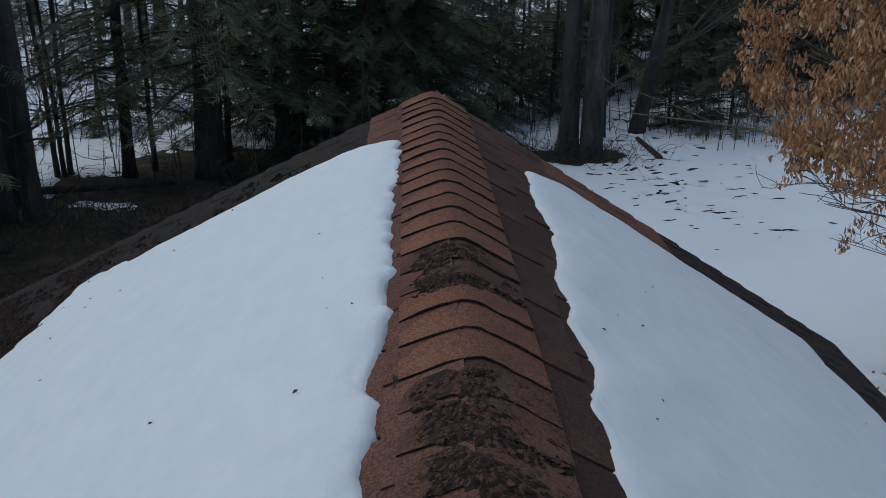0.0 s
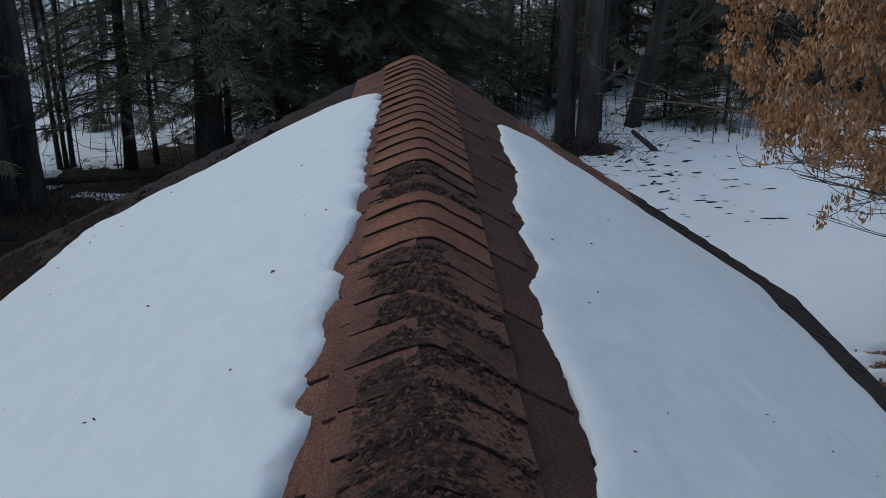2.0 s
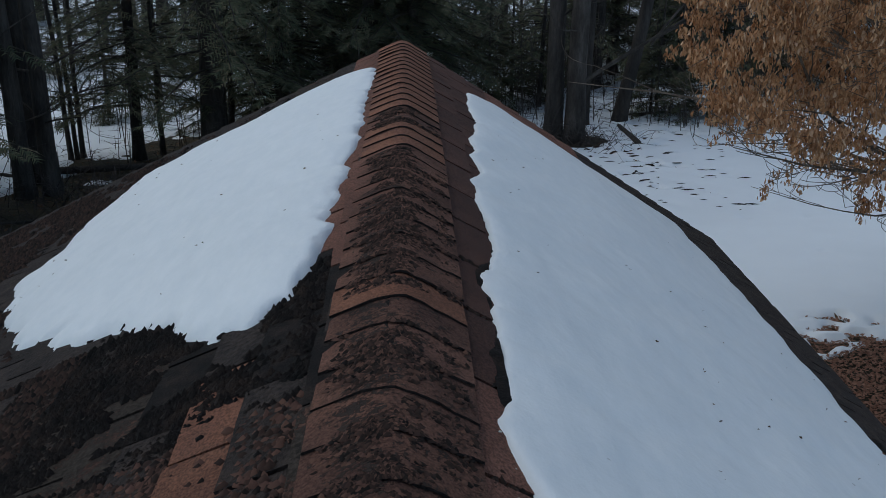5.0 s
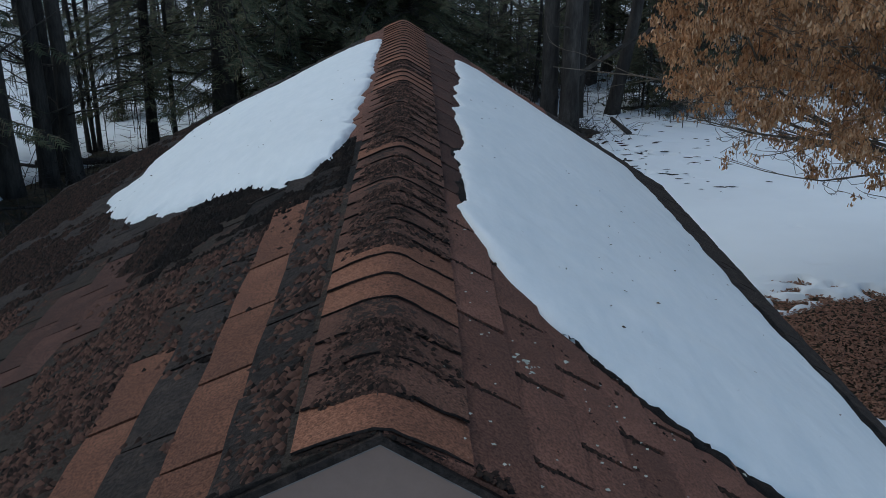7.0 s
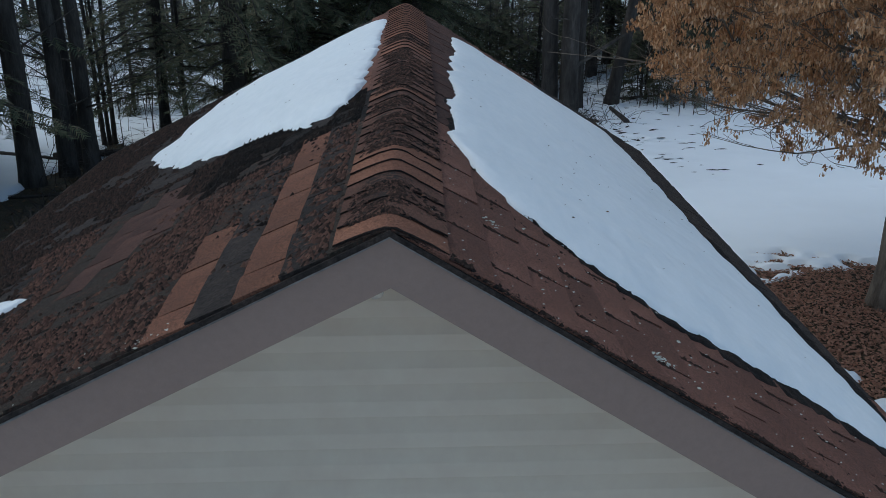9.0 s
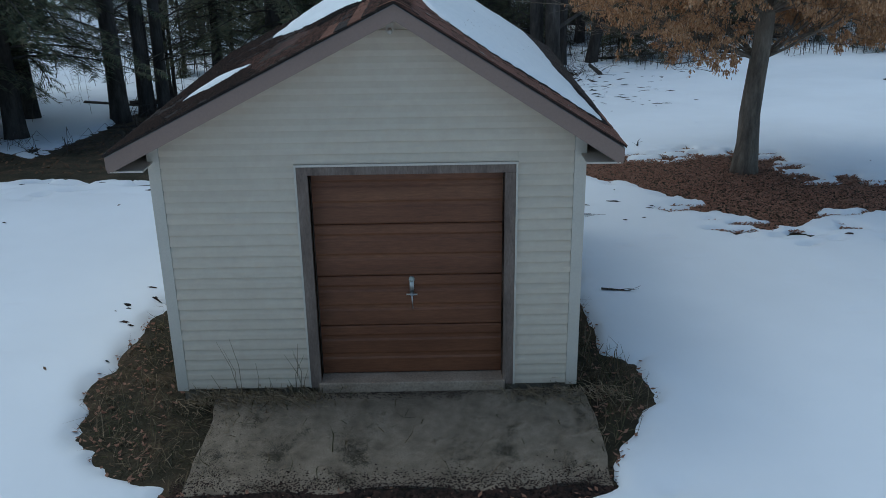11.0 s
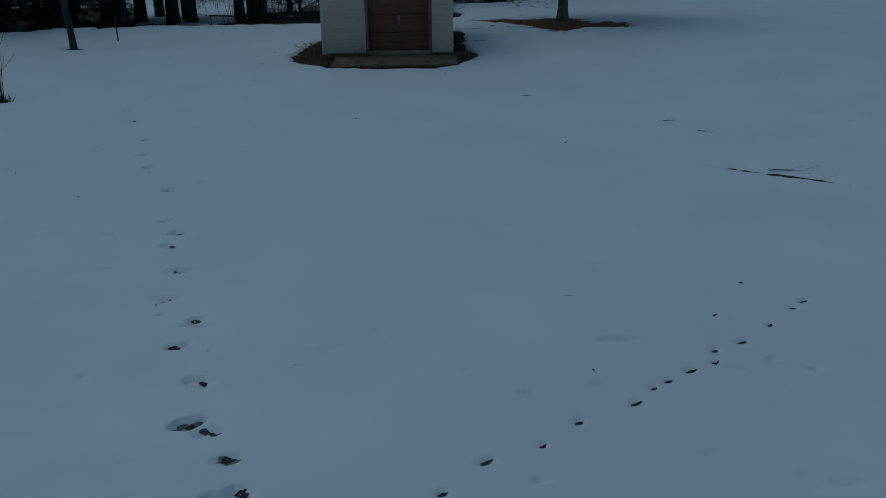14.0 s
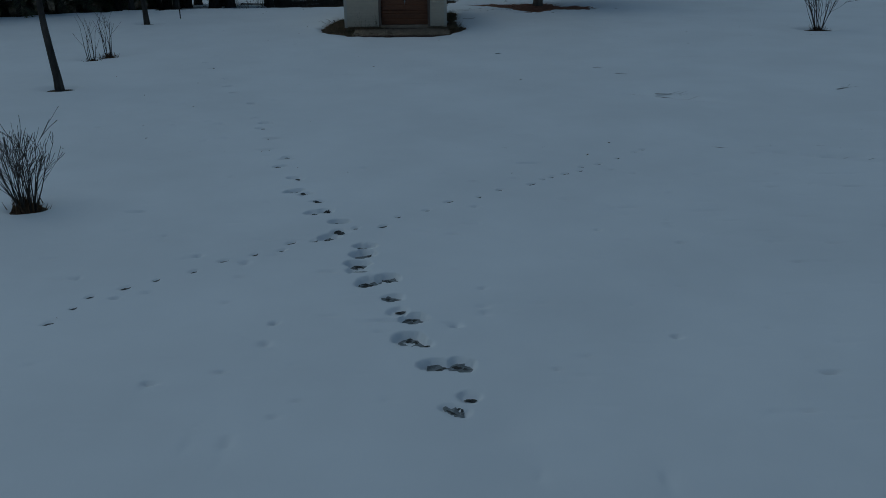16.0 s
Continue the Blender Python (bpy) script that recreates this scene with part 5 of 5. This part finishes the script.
for x, y, length, turn, rad in ((6.85, -11.5, 1.3, -32, 0.02), (7.4, -11.9, 0.7, -40, 0.026), (7.05, -11.4, 0.6, -10, 0.016), (9.0, -17.15, 0.7, -25, 0.012), (11.5, -11.2, 0.5, 20, 0.02),
                                (2.4, 2.2, 0.34, -8, 0.03), (3.16, -5.75, 0.16, 12, 0.018), (5.79, -8.11, 0.2, 15, 0.012), (6.28, -8.97, 0.22, -20, 0.014), (2.3, 4.9, 0.5, 4, 0.03), (4.3, 9.7, 0.35, 70, 0.02)):
    twig_thing(x, y, length, turn, rad, "dark dead branch lying on the snow")

# fallen logs
def log_thing(x0, y0, x1, y1, rad, label):
    (x0, x1), (y0, y1), _ = (v.tolist() for v in lay([x0, x1], [y0, y1]))
    z0, z1 = float(ground_z(x0, y0)), float(ground_z(x1, y1))
    g = Geo()
    pts = [(x0 + (x1 - x0) * f, y0 + (y1 - y0) * f, z0 + (z1 - z0) * f + rad * 0.8 + 0.05) for f in (0, 0.3, 0.6, 1)]
    g.tube(pts, [rad, rad * 0.95, rad * 0.85, rad * 0.7], 9)
    single("fallen_log", g, M_BARK_DARK, label, "log", "fallen logs", smooth=True)


log_thing(4.55, 16.9, 4.5, 18.4, 0.075, "dark fallen log on patchy snow")
log_thing(-6.6, 14.6, -3.9, 15.2, 0.09, "dark fallen log under the trees")
log_thing(-7.7, 13.9, -6.2, 14.3, 0.07, "dark fallen log under the trees")
log_thing(4.9, 19.5, 6.9, 19.9, 0.05, "dark fallen log at the wood's edge")
log_thing(-6.4, 12.0, -5.3, 12.2, 0.03, "pale fallen branch on leaf litter")

# the oak that keeps its dry leaves
r3 = random.Random(5)
OAK = (5.6, 7.4, float(ground_z(5.6, 7.4)))
oak = thing("oak_tree", "oak holding dry orange-brown leaves, standing in a bare leaf bed", "tree", at=OAK)
gt, tips = Geo(), []
pts, rad = trunk_geo(gt, 9.5, 0.185, 0.03, (0.02, 0.0), 16, 1.45, r3)
part("trunk", gt, M_BARK_OAK, oak, smooth=True)
def bough(g, start, heading, length, radius, level, tips, r, kids=6, sag=0.0, floor=1.75, prune=False):
    """A winding branch with curling side twigs, alternately to either hand."""
    n = 9 if level else 5
    p, d, turn = Vector(start), Vector(heading).normalized(), Vector((0, 0, 0))
    pts, rad = [p.copy()], [radius]
    for i in range(n):
        turn = turn * 0.55 + Vector((r.gauss(0, 1), r.gauss(0, 1), r.gauss(0, 0.7))) * (0.085 if level == 2 else 0.17)
        d = (d + turn + Vector((0, 0, 0.05 if level == 0 else -sag))).normalized()
        if d.z < 0 and p.z < floor + 0.22 * math.hypot(p.x, p.y):
            d = Vector((d.x, d.y, 0.08)).normalized()
        p = p + d * (length / n)
        pts.append(p.copy())
        rad.append(max(0.0026, radius * (1 - 0.85 * (i + 1) / n)))
    g.tube(pts, rad, 6 if radius > 0.015 else 4, False)
    if level == 0:
        tips.append((pts[-1], d))
        tips.append((pts[3], d))
        return
    tips.append((pts[-1], d))
    for k in range(kids):
        f = 0.18 + 0.8 * (k + r.random()) / kids
        i = min(n - 1, int(f * n))
        if prune and pts[i].z < 1.45 + (0.27 if pts[i].x > -1.4 else 0.38) * math.hypot(pts[i].x, pts[i].y) and r.random() < 0.9:
            continue
        axis = (pts[i + 1] - pts[i]).normalized()
        side = axis.cross(Vector((0, 0, 1))).normalized() * (1 if k % 2 else -1)
        a = r.uniform(0.6, 1.15)
        way = axis * math.cos(a) + side * math.sin(a) * r.uniform(0.5, 1) + Vector((0, 0, r.uniform(-0.35, 0.55)))
        bough(g, pts[i].lerp(pts[i + 1], f * n - i), way, length * (1.1 - 0.6 * f) * r.uniform(0.28, 0.5), max(0.003, rad[i] * 0.5), level - 1, tips, r, max(3, kids - 2), sag, floor, prune)


for i in range(76):
    zf = 1.75 + 6.8 * (i / 76) ** 1.8
    k = min(11, int((zf / 9.5) ** (1 / 1.6) * 12))
    w = i * 2.4 + r3.uniform(-0.3, 0.3)
    if math.sin(w) < -0.25 and zf < 3.0:
        zf += 1.0
        k = min(11, int((zf / 9.5) ** (1 / 1.6) * 12))
    ln = (4.1 - 0.36 * (zf - 1.7)) * r3.uniform(0.8, 1.1)
    gb = Geo()
    bough(gb, pts[k].lerp(pts[k + 1], 0.4), (math.cos(w), math.sin(w), 0.28 + 0.05 * zf), ln, 0.028, 2, tips, r3, 11, 0.0, 1.65, True)
    part("limb", gb, M_BARK_OAK, oak, smooth=True)
low_tips = []
for zf, way, ln in ((2.05, (-1, 0.0, -0.04), 2.9), (2.1, (-0.93, 0.3, -0.03), 2.7), (2.0, (-0.97, -0.15, -0.05), 2.5)):
    gb = Geo()
    k = min(11, int((zf / 9.5) ** (1 / 1.6) * 12))
    bough(gb, Vector((pts[k].x, pts[k].y, zf)), way, ln, 0.016, 2, low_tips, r3, 6, 0.0, 1.6)
    part("limb", gb, M_BARK_OAK, oak, "low winding limb, almost bare", smooth=True)
g = Geo()
tufts = []
for q, d in tips:
    far = math.hypot(q.x, q.y)
    if q.z < 1.5 + (0.28 if q.x > -1.4 else 0.46) * far or (q.y < -0.8 and q.z < 2.4) or far > 3.5 or far < 0.4 or q.x < -3.1 or float(vnoise(q.x + q.z, q.y - q.z, 0.45, 3)) < 0.46:
        continue
    tufts += [(q + Vector((r3.gauss(0, 0.05), r3.gauss(0, 0.05), r3.gauss(0, 0.04))), r3.randrange(13, 26)) for _ in range(2)]
tufts += [(q, r3.randrange(9, 18)) for q, d in low_tips if q.z > 1.4 and r3.random() < 0.18]
for q, count in tufts:
    drop, wide = r3.uniform(0.06, 0.15), r3.uniform(0.018, 0.04)
    for _ in range(count):
        ln, wd = r3.uniform(0.035, 0.068), r3.uniform(0.005, 0.0105)
        down = Vector((r3.gauss(0, 0.33), r3.gauss(0, 0.33), -1)).normalized()
        sid = down.cross(Vector((r3.uniform(-1, 1), r3.uniform(-1, 1), 0.1))).normalized()
        nrm = down.cross(sid)
        o = q + Vector((r3.gauss(0, wide), r3.gauss(0, wide), 0.03 - drop * r3.random()))
        c = r3.uniform(-0.02, 0.03)
        k = r3.uniform(-0.5, 0.5)
        at = lambda f, s: tuple(o + down * ln * f + sid * wd * s + nrm * (c * 4 * f * (1 - f) + abs(s) * wd * k))
        g.add([at(0, 0), at(0.32, 0.8), at(0.48, 0.45), at(0.7, 1.0), at(1, 0), at(0.66, -1.0), at(0.44, -0.45), at(0.28, -0.8)], [(0, 1, 2), (0, 2, 4), (2, 3, 4), (0, 4, 6), (4, 5, 6), (0, 6, 7)])
tagged(part("foliage", g, M_OAKLEAF, oak, "dry orange-brown hanging oak leaves"), kind="stuff")


# young trees and shrubs on the lawn
def shrub(x, y, height, stems, spread, label, mound, kids=3):
    r = random.Random(int(x * 100))
    z = float(ground_z(x, y))
    ob = thing("shrub", label, "shrub", "bare shrubs on the lawn", at=(x, y, z))
    for i in range(stems):
        g, tips = Geo(), []
        w, s = r.uniform(0, 6.28), r.uniform(0.05, spread)
        limb(g, (math.cos(w) * 0.1, math.sin(w) * 0.1, 0), (math.cos(w) * s, math.sin(w) * s, 1), height * r.uniform(0.7, 1.05), 0.014, 2 if kids > 2 else 1, tips, r, -0.05, kids, 4, 0.1, (0.2, 0.6))
        part("stem", g, M_TWIG, ob, smooth=True)
    g = Geo()
    for i in range(int(260 * mound)):
        a, q = r.uniform(0, 6.28), abs(r.gauss(0, 0.14))
        h = r.uniform(0.05, 0.3 * mound)
        p0 = Vector((math.cos(a) * q, math.sin(a) * q, -0.02))
        p1 = p0 + Vector((r.gauss(0, 0.08), r.gauss(0, 0.08), h))
        g.add([tuple(p0 + Vector((0.012, 0, 0))), tuple(p0 - Vector((0.012, 0.006, 0))), tuple(p1)], [(0, 1, 2)])
    tagged(part("leaf_mound", g, M_LITTER, ob), "dark mound of caught leaves", kind="stuff")


shrub(-9.3, -5.7, 1.2, 6, 0.3, "thin bare shrub of a few upright stems in snow", 0.5, 2)
shrub(-8.95, -5.2, 1.3, 7, 0.25, "thin bare shrub of upright stems with a dark foot", 0.8, 2)
shrub(-5.3, -19.6, 1.08, 24, 0.5, "dense bare shrub with a dark mound of leaves at its foot", 1.2)
shrub(14.6, -1.3, 1.9, 18, 0.6, "bare spreading shrub in a dark patch in the snow", 0.8)
young = bare_tree(301, 6.5, 0.105, (-0.03, 0), M_BARK_GREY, 1.7, 16, 4)
plant_tree("young_tree", young, ("trunk",) + ("limb",) * 20, -8.56, -10.06, 40, 1.0, "young bare tree on the snowy lawn with a dark foot", tilt=(0, 0))
plant_tree("young_tree", darks[1], ("trunk",) + ("limb",) * 20, -10.0, 2.1, 10, 1.0, "dark bare tree on the lawn before the wood")
g = Geo()
g.tube([(-9.0, 3.2, -0.3), (-9.0, 3.2, 0.55), (-9.01, 3.2, 0.68)], [0.022, 0.022, 0.018], 8)
single("garden_stake", g, M_BARK_DARK, "dark upright stake in the snow", "stake", smooth=True)

# ---- small growth and litter ----
r4 = random.Random(9)


g = Geo()
xs = np.array([r4.uniform(-3.4, 2.9) for _ in range(17000)])
ys = np.array([r4.uniform(-2.1, 4.6) for _ in range(17000)])
es = snow_edge(xs, ys)
for x, y, e in zip(xs, ys, es):
    if e > -0.06 or (SHED_L < x < SHED_R and y > -0.02):
        continue
    on_apron = -1.7 < x < 1.66 and -1.44 < y < -0.05
    if y < -1.4 and -1.85 < x < 1.7:
        continue
    if on_apron and not (y > -0.3 and x < -0.4 and r4.random() < 0.7 or r4.random() < 0.03 + 0.5 * max(0, min(1, (-0.95 - x + 0.5 * y) / 0.6))):
        continue
    z = float(ground_z(x, y)) if not on_apron else -0.12
    h = abs(r4.gauss(0, 0.07)) + 0.03
    if x > 1.6:
        h *= 1.7
    a = r4.uniform(0, 6.28)
    p0 = Vector((x, y, z - 0.01))
    p1 = p0 + Vector((r4.gauss(0, 0.05), r4.gauss(0, 0.05), h * 0.6))
    p2 = p1 + Vector((r4.gauss(0, 0.08), r4.gauss(0, 0.08), h * 0.3))
    s = Vector((math.cos(a), math.sin(a), 0)) * 0.004
    g.add([tuple(p0 - s), tuple(p0 + s), tuple(p1 + s), tuple(p1 - s), tuple(p2)], [(0, 1, 2, 3), (3, 2, 4)])
single("dead_grass", g, M_GRASS, "flattened dead grass round the shed", "grass", kind="stuff")
g, g_bed = Geo(), Geo()
xs = np.concatenate([[r4.uniform(2.5, 8.8) for _ in range(52000)], [r4.uniform(-14, 5) for _ in range(9000)], [r4.uniform(-3.3, 2.8) for _ in range(3800)]])
ys = np.concatenate([[r4.uniform(4.2, 9.5) for _ in range(52000)], [r4.uniform(8, 18.5) for _ in range(9000)], [r4.uniform(-2, 4) for _ in range(3800)]])
xs, ys, _ = lay(xs, ys)
es = snow_edge(xs, ys)
zs = ground_z(xs, ys)
for x, y, e, z in zip(xs, ys, es, zs):
    if e > 0.05 or (SHED_L < x < SHED_R and -1.45 < y < SHED_B):
        continue
    in_bed = x > -3.4 and y < 9.5
    a, s = r4.uniform(0, 6.28), r4.uniform(0.016, 0.036) if in_bed else r4.uniform(0.03, 0.065)
    u, v = Vector((math.cos(a), math.sin(a), r4.gauss(0, 0.15 if in_bed else 0.3))) * s, Vector((-math.sin(a), math.cos(a), r4.gauss(0, 0.3))) * s * 0.5
    c = Vector((x, y, z + r4.uniform(0.01, 0.04)))
    (g_bed if in_bed else g).add([tuple(c - u), tuple(c - v), tuple(c + u + Vector((0, 0, 0.01))), tuple(c + v)], [(0, 1, 2), (0, 2, 3)])
single("leaf_mulch", g_bed, M_BEDLEAF, "fallen tan oak leaves covering the bare bed", "leaf litter", kind="stuff")
single("leaf_litter", g, M_LITTER, "fallen brown leaves on the bare ground", "leaf litter", kind="stuff")
g = Geo()
for k in range(330):
    if k < 60:
        x, y = r4.uniform(-9, 12), r4.uniform(-26, 12)
        if float(snow_edge(np.array([x]), np.array([y]))[0]) < 0.1 or (SHED_L - 0.4 < x < SHED_R + 0.4 and -0.4 < y < 5):
            continue
        z, s = float(snow_z(np.array([x]), np.array([y]))[0]), r4.uniform(0.015, 0.04)
    else:
        x, y = (r4.uniform(-1.5, -0.2), r4.uniform(1.6, 4.6)) if k % 2 else (r4.uniform(0.3, 1.6), r4.uniform(0.5, 4.3))
        e = float((left_edge if x < 0 else right_edge)(np.array([x]), np.array([y]))[0])
        if e < 0.05:
            continue
        z, s = roof_z(x) + (0.095 if x < 0 else 0.068) * (0.18 + 0.82 * (1 - math.exp(-e / 0.5))) + 0.012, r4.uniform(0.003, 0.009)
    a = r4.uniform(0, 6.28)
    u, v = Vector((math.cos(a), math.sin(a), r4.gauss(0, 0.2))) * s, Vector((-math.sin(a), math.cos(a), 0)) * s * 0.35
    c = Vector((x, y, z + 0.008))
    g.add([tuple(c - u), tuple(c - v), tuple(c + u), tuple(c + v + Vector((0, 0, s * 0.4)))], [(0, 1, 2), (0, 2, 3), (0, 3, 1)])
single("snow_debris", g, M_LITTER, "leaves, bark crumbs and needles scattered on the snow", "leaf litter", kind="stuff")
# leaf-filled hollows in the thin snow towards the wood
g = Geo()
for k in range(420):
    x, y = 4.1 + r4.gauss(0, 0.95), 15.1 + r4.gauss(0, 1.3)
    if r4.random() < 0.55:
        continue
    if k > 260:
        x, y = 5.3 + r4.gauss(0, 1.9), 5.2 + r4.gauss(0, 0.6)
    if k > 300:
        x = r4.uniform(-13, -2.6)
        y = (7.3 + 0.62 * (x + 10) if x < -10 else 7.6) + r4.gauss(0.3, 0.7)
    if k > 390:
        x, y = -2.75 - abs(r4.gauss(0, 0.25)), r4.uniform(0.4, 3.2)
    if k <= 260 and not 9 < y < 19:
        continue
    x, y, grow = (float(v) for v in lay(x, y))
    if float(snow_edge(np.array([x]), np.array([y]))[0]) < 0:
        continue
    a, b, w, m = (min(abs(r4.gauss(0, 0.06)), 0.1) + 0.02) * grow, 0, r4.gauss(0, 0.25), 11
    b = a * r4.uniform(0.25, 0.5)
    loop = []
    for i in range(m):
        t, q = 6.283 * i / m, r4.uniform(0.55, 1.25)
        u, v = a * q * math.cos(t), b * q * math.sin(t)
        loop.append((x + u * math.cos(w) - v * math.sin(w), y + u * math.sin(w) + v * math.cos(w)))
    hs = snow_z(np.array([p[0] for p in loop]), np.array([p[1] for p in loop]))
    c = float(snow_z(np.array([x]), np.array([y]))[0])
    g.add([(p[0], p[1], float(h) + 0.004) for p, h in zip(loop, hs)] + [(x, y, max(c, float(hs.max())) + 0.012)], [(i, (i + 1) % m, m) for i in range(m)])
single("leaf_hollows", g, M_MOSS, "dark damp leaf clumps showing through thin snow", "leaf litter", kind="stuff")
# dark wet turf and grey slush trodden bare in the footprints
g_turf, g_slush = Geo(), Geo()


def trodden(g, x, y, a, b, w, m=14):
    """A ragged wet patch lying on the floor of a print."""
    ring, rings = [], (1.0, 0.6)
    for f in rings:
        for i in range(m):
            t, q = 6.283 * i / m, f * r4.uniform(0.7, 1.15)
            u, v = a * q * math.cos(t), b * q * math.sin(t)
            ring.append((x + u * math.cos(w) - v * math.sin(w), y + u * math.sin(w) + v * math.cos(w)))
    hs = snow_z(np.array([p[0] for p in ring] + [x]), np.array([p[1] for p in ring] + [y]))
    low = float(np.min(hs))
    g.add([(p[0], p[1], min(float(h), low + 0.03) + 0.008) for p, h in zip(ring, hs)] + [(x, y, low + 0.012 + 0.01 * r4.random())],
          [(i, (i + 1) % m, m + (i + 1) % m, m + i) for i in range(m)] + [(m + i, m + (i + 1) % m, 2 * m) for i in range(m)])


for px, py, a, b, w, dark in PRINTS:
    if a > 0.135:
        trodden(g_slush, px, py, a * 0.92, b * 0.92, w)
    for k in range(1 + int(4 * dark)):
        trodden(g_turf, px + r4.uniform(-0.45, 0.45) * a, py + r4.uniform(-0.1, 0.6) * b, a * r4.uniform(0.25, 0.6), b * r4.uniform(0.2, 0.45), w, 9)
for i, (px, py) in enumerate(PAWS):
    trodden(g_turf, px, py, 0.05 + 0.025 * (i % 3 == 0), 0.022, 0.5, 9)
single("footprint_slush", g_slush, M_SLUSH, "grey wet slush in trodden footprints", "slush", kind="stuff")
single("footprint_mud", g_turf, M_MUD, "dark wet turf showing in trodden footprints", "mud", kind="stuff")
# bleached straw flattened against the foot of the front wall
g = Geo()
for k in range(700):
    x = r4.uniform(-1.95, -0.75) if k < 480 else r4.uniform(0.95, 2.0)
    y = -0.03 - abs(r4.gauss(0, 0.11))
    b = Vector((x, y, -0.13))
    t1 = b + Vector((r4.gauss(0, 0.09), r4.gauss(-0.05, 0.06), r4.uniform(0.02, 0.13)))
    t2 = t1 + Vector((r4.gauss(0, 0.1), r4.gauss(-0.05, 0.05), r4.uniform(-0.06, 0.06)))
    s = Vector((0.003, 0.003, 0))
    g.add([tuple(b - s), tuple(b + s), tuple(t1 + s), tuple(t1 - s), tuple(t2)], [(0, 1, 2, 3), (3, 2, 4)])
single("straw", g, M_STRAW, "bleached flattened straw at the foot of the wall", "grass", kind="stuff")
# tall dead weeds by the front wall and beside the shed
g = Geo()
for k in range(46):
    x, y = (r4.uniform(-1.7, -0.9), r4.uniform(-0.22, -0.06)) if k < 14 else (r4.uniform(1.65, 2.2), r4.uniform(-0.7, 1.0)) if k < 34 else (r4.uniform(-2.7, -2.1), r4.uniform(-0.8, 0.1))
    h = r4.uniform(0.3, 0.75) if k < 14 else r4.uniform(0.15, 0.45)
    b = Vector((x, y, -0.2))
    t1 = b + Vector((r4.gauss(0, 0.05), r4.gauss(0, 0.03), h * 0.6))
    t2 = t1 + Vector((r4.gauss(0, 0.07), r4.gauss(0, 0.05), h * 0.4))
    g.tube([tuple(b), tuple(t1), tuple(t2)], [0.003, 0.0025, 0.0012], 3, False)
single("dead_weeds", g, M_GRASS, "tall dry weed stalks against the shed wall", "weeds", kind="stuff")
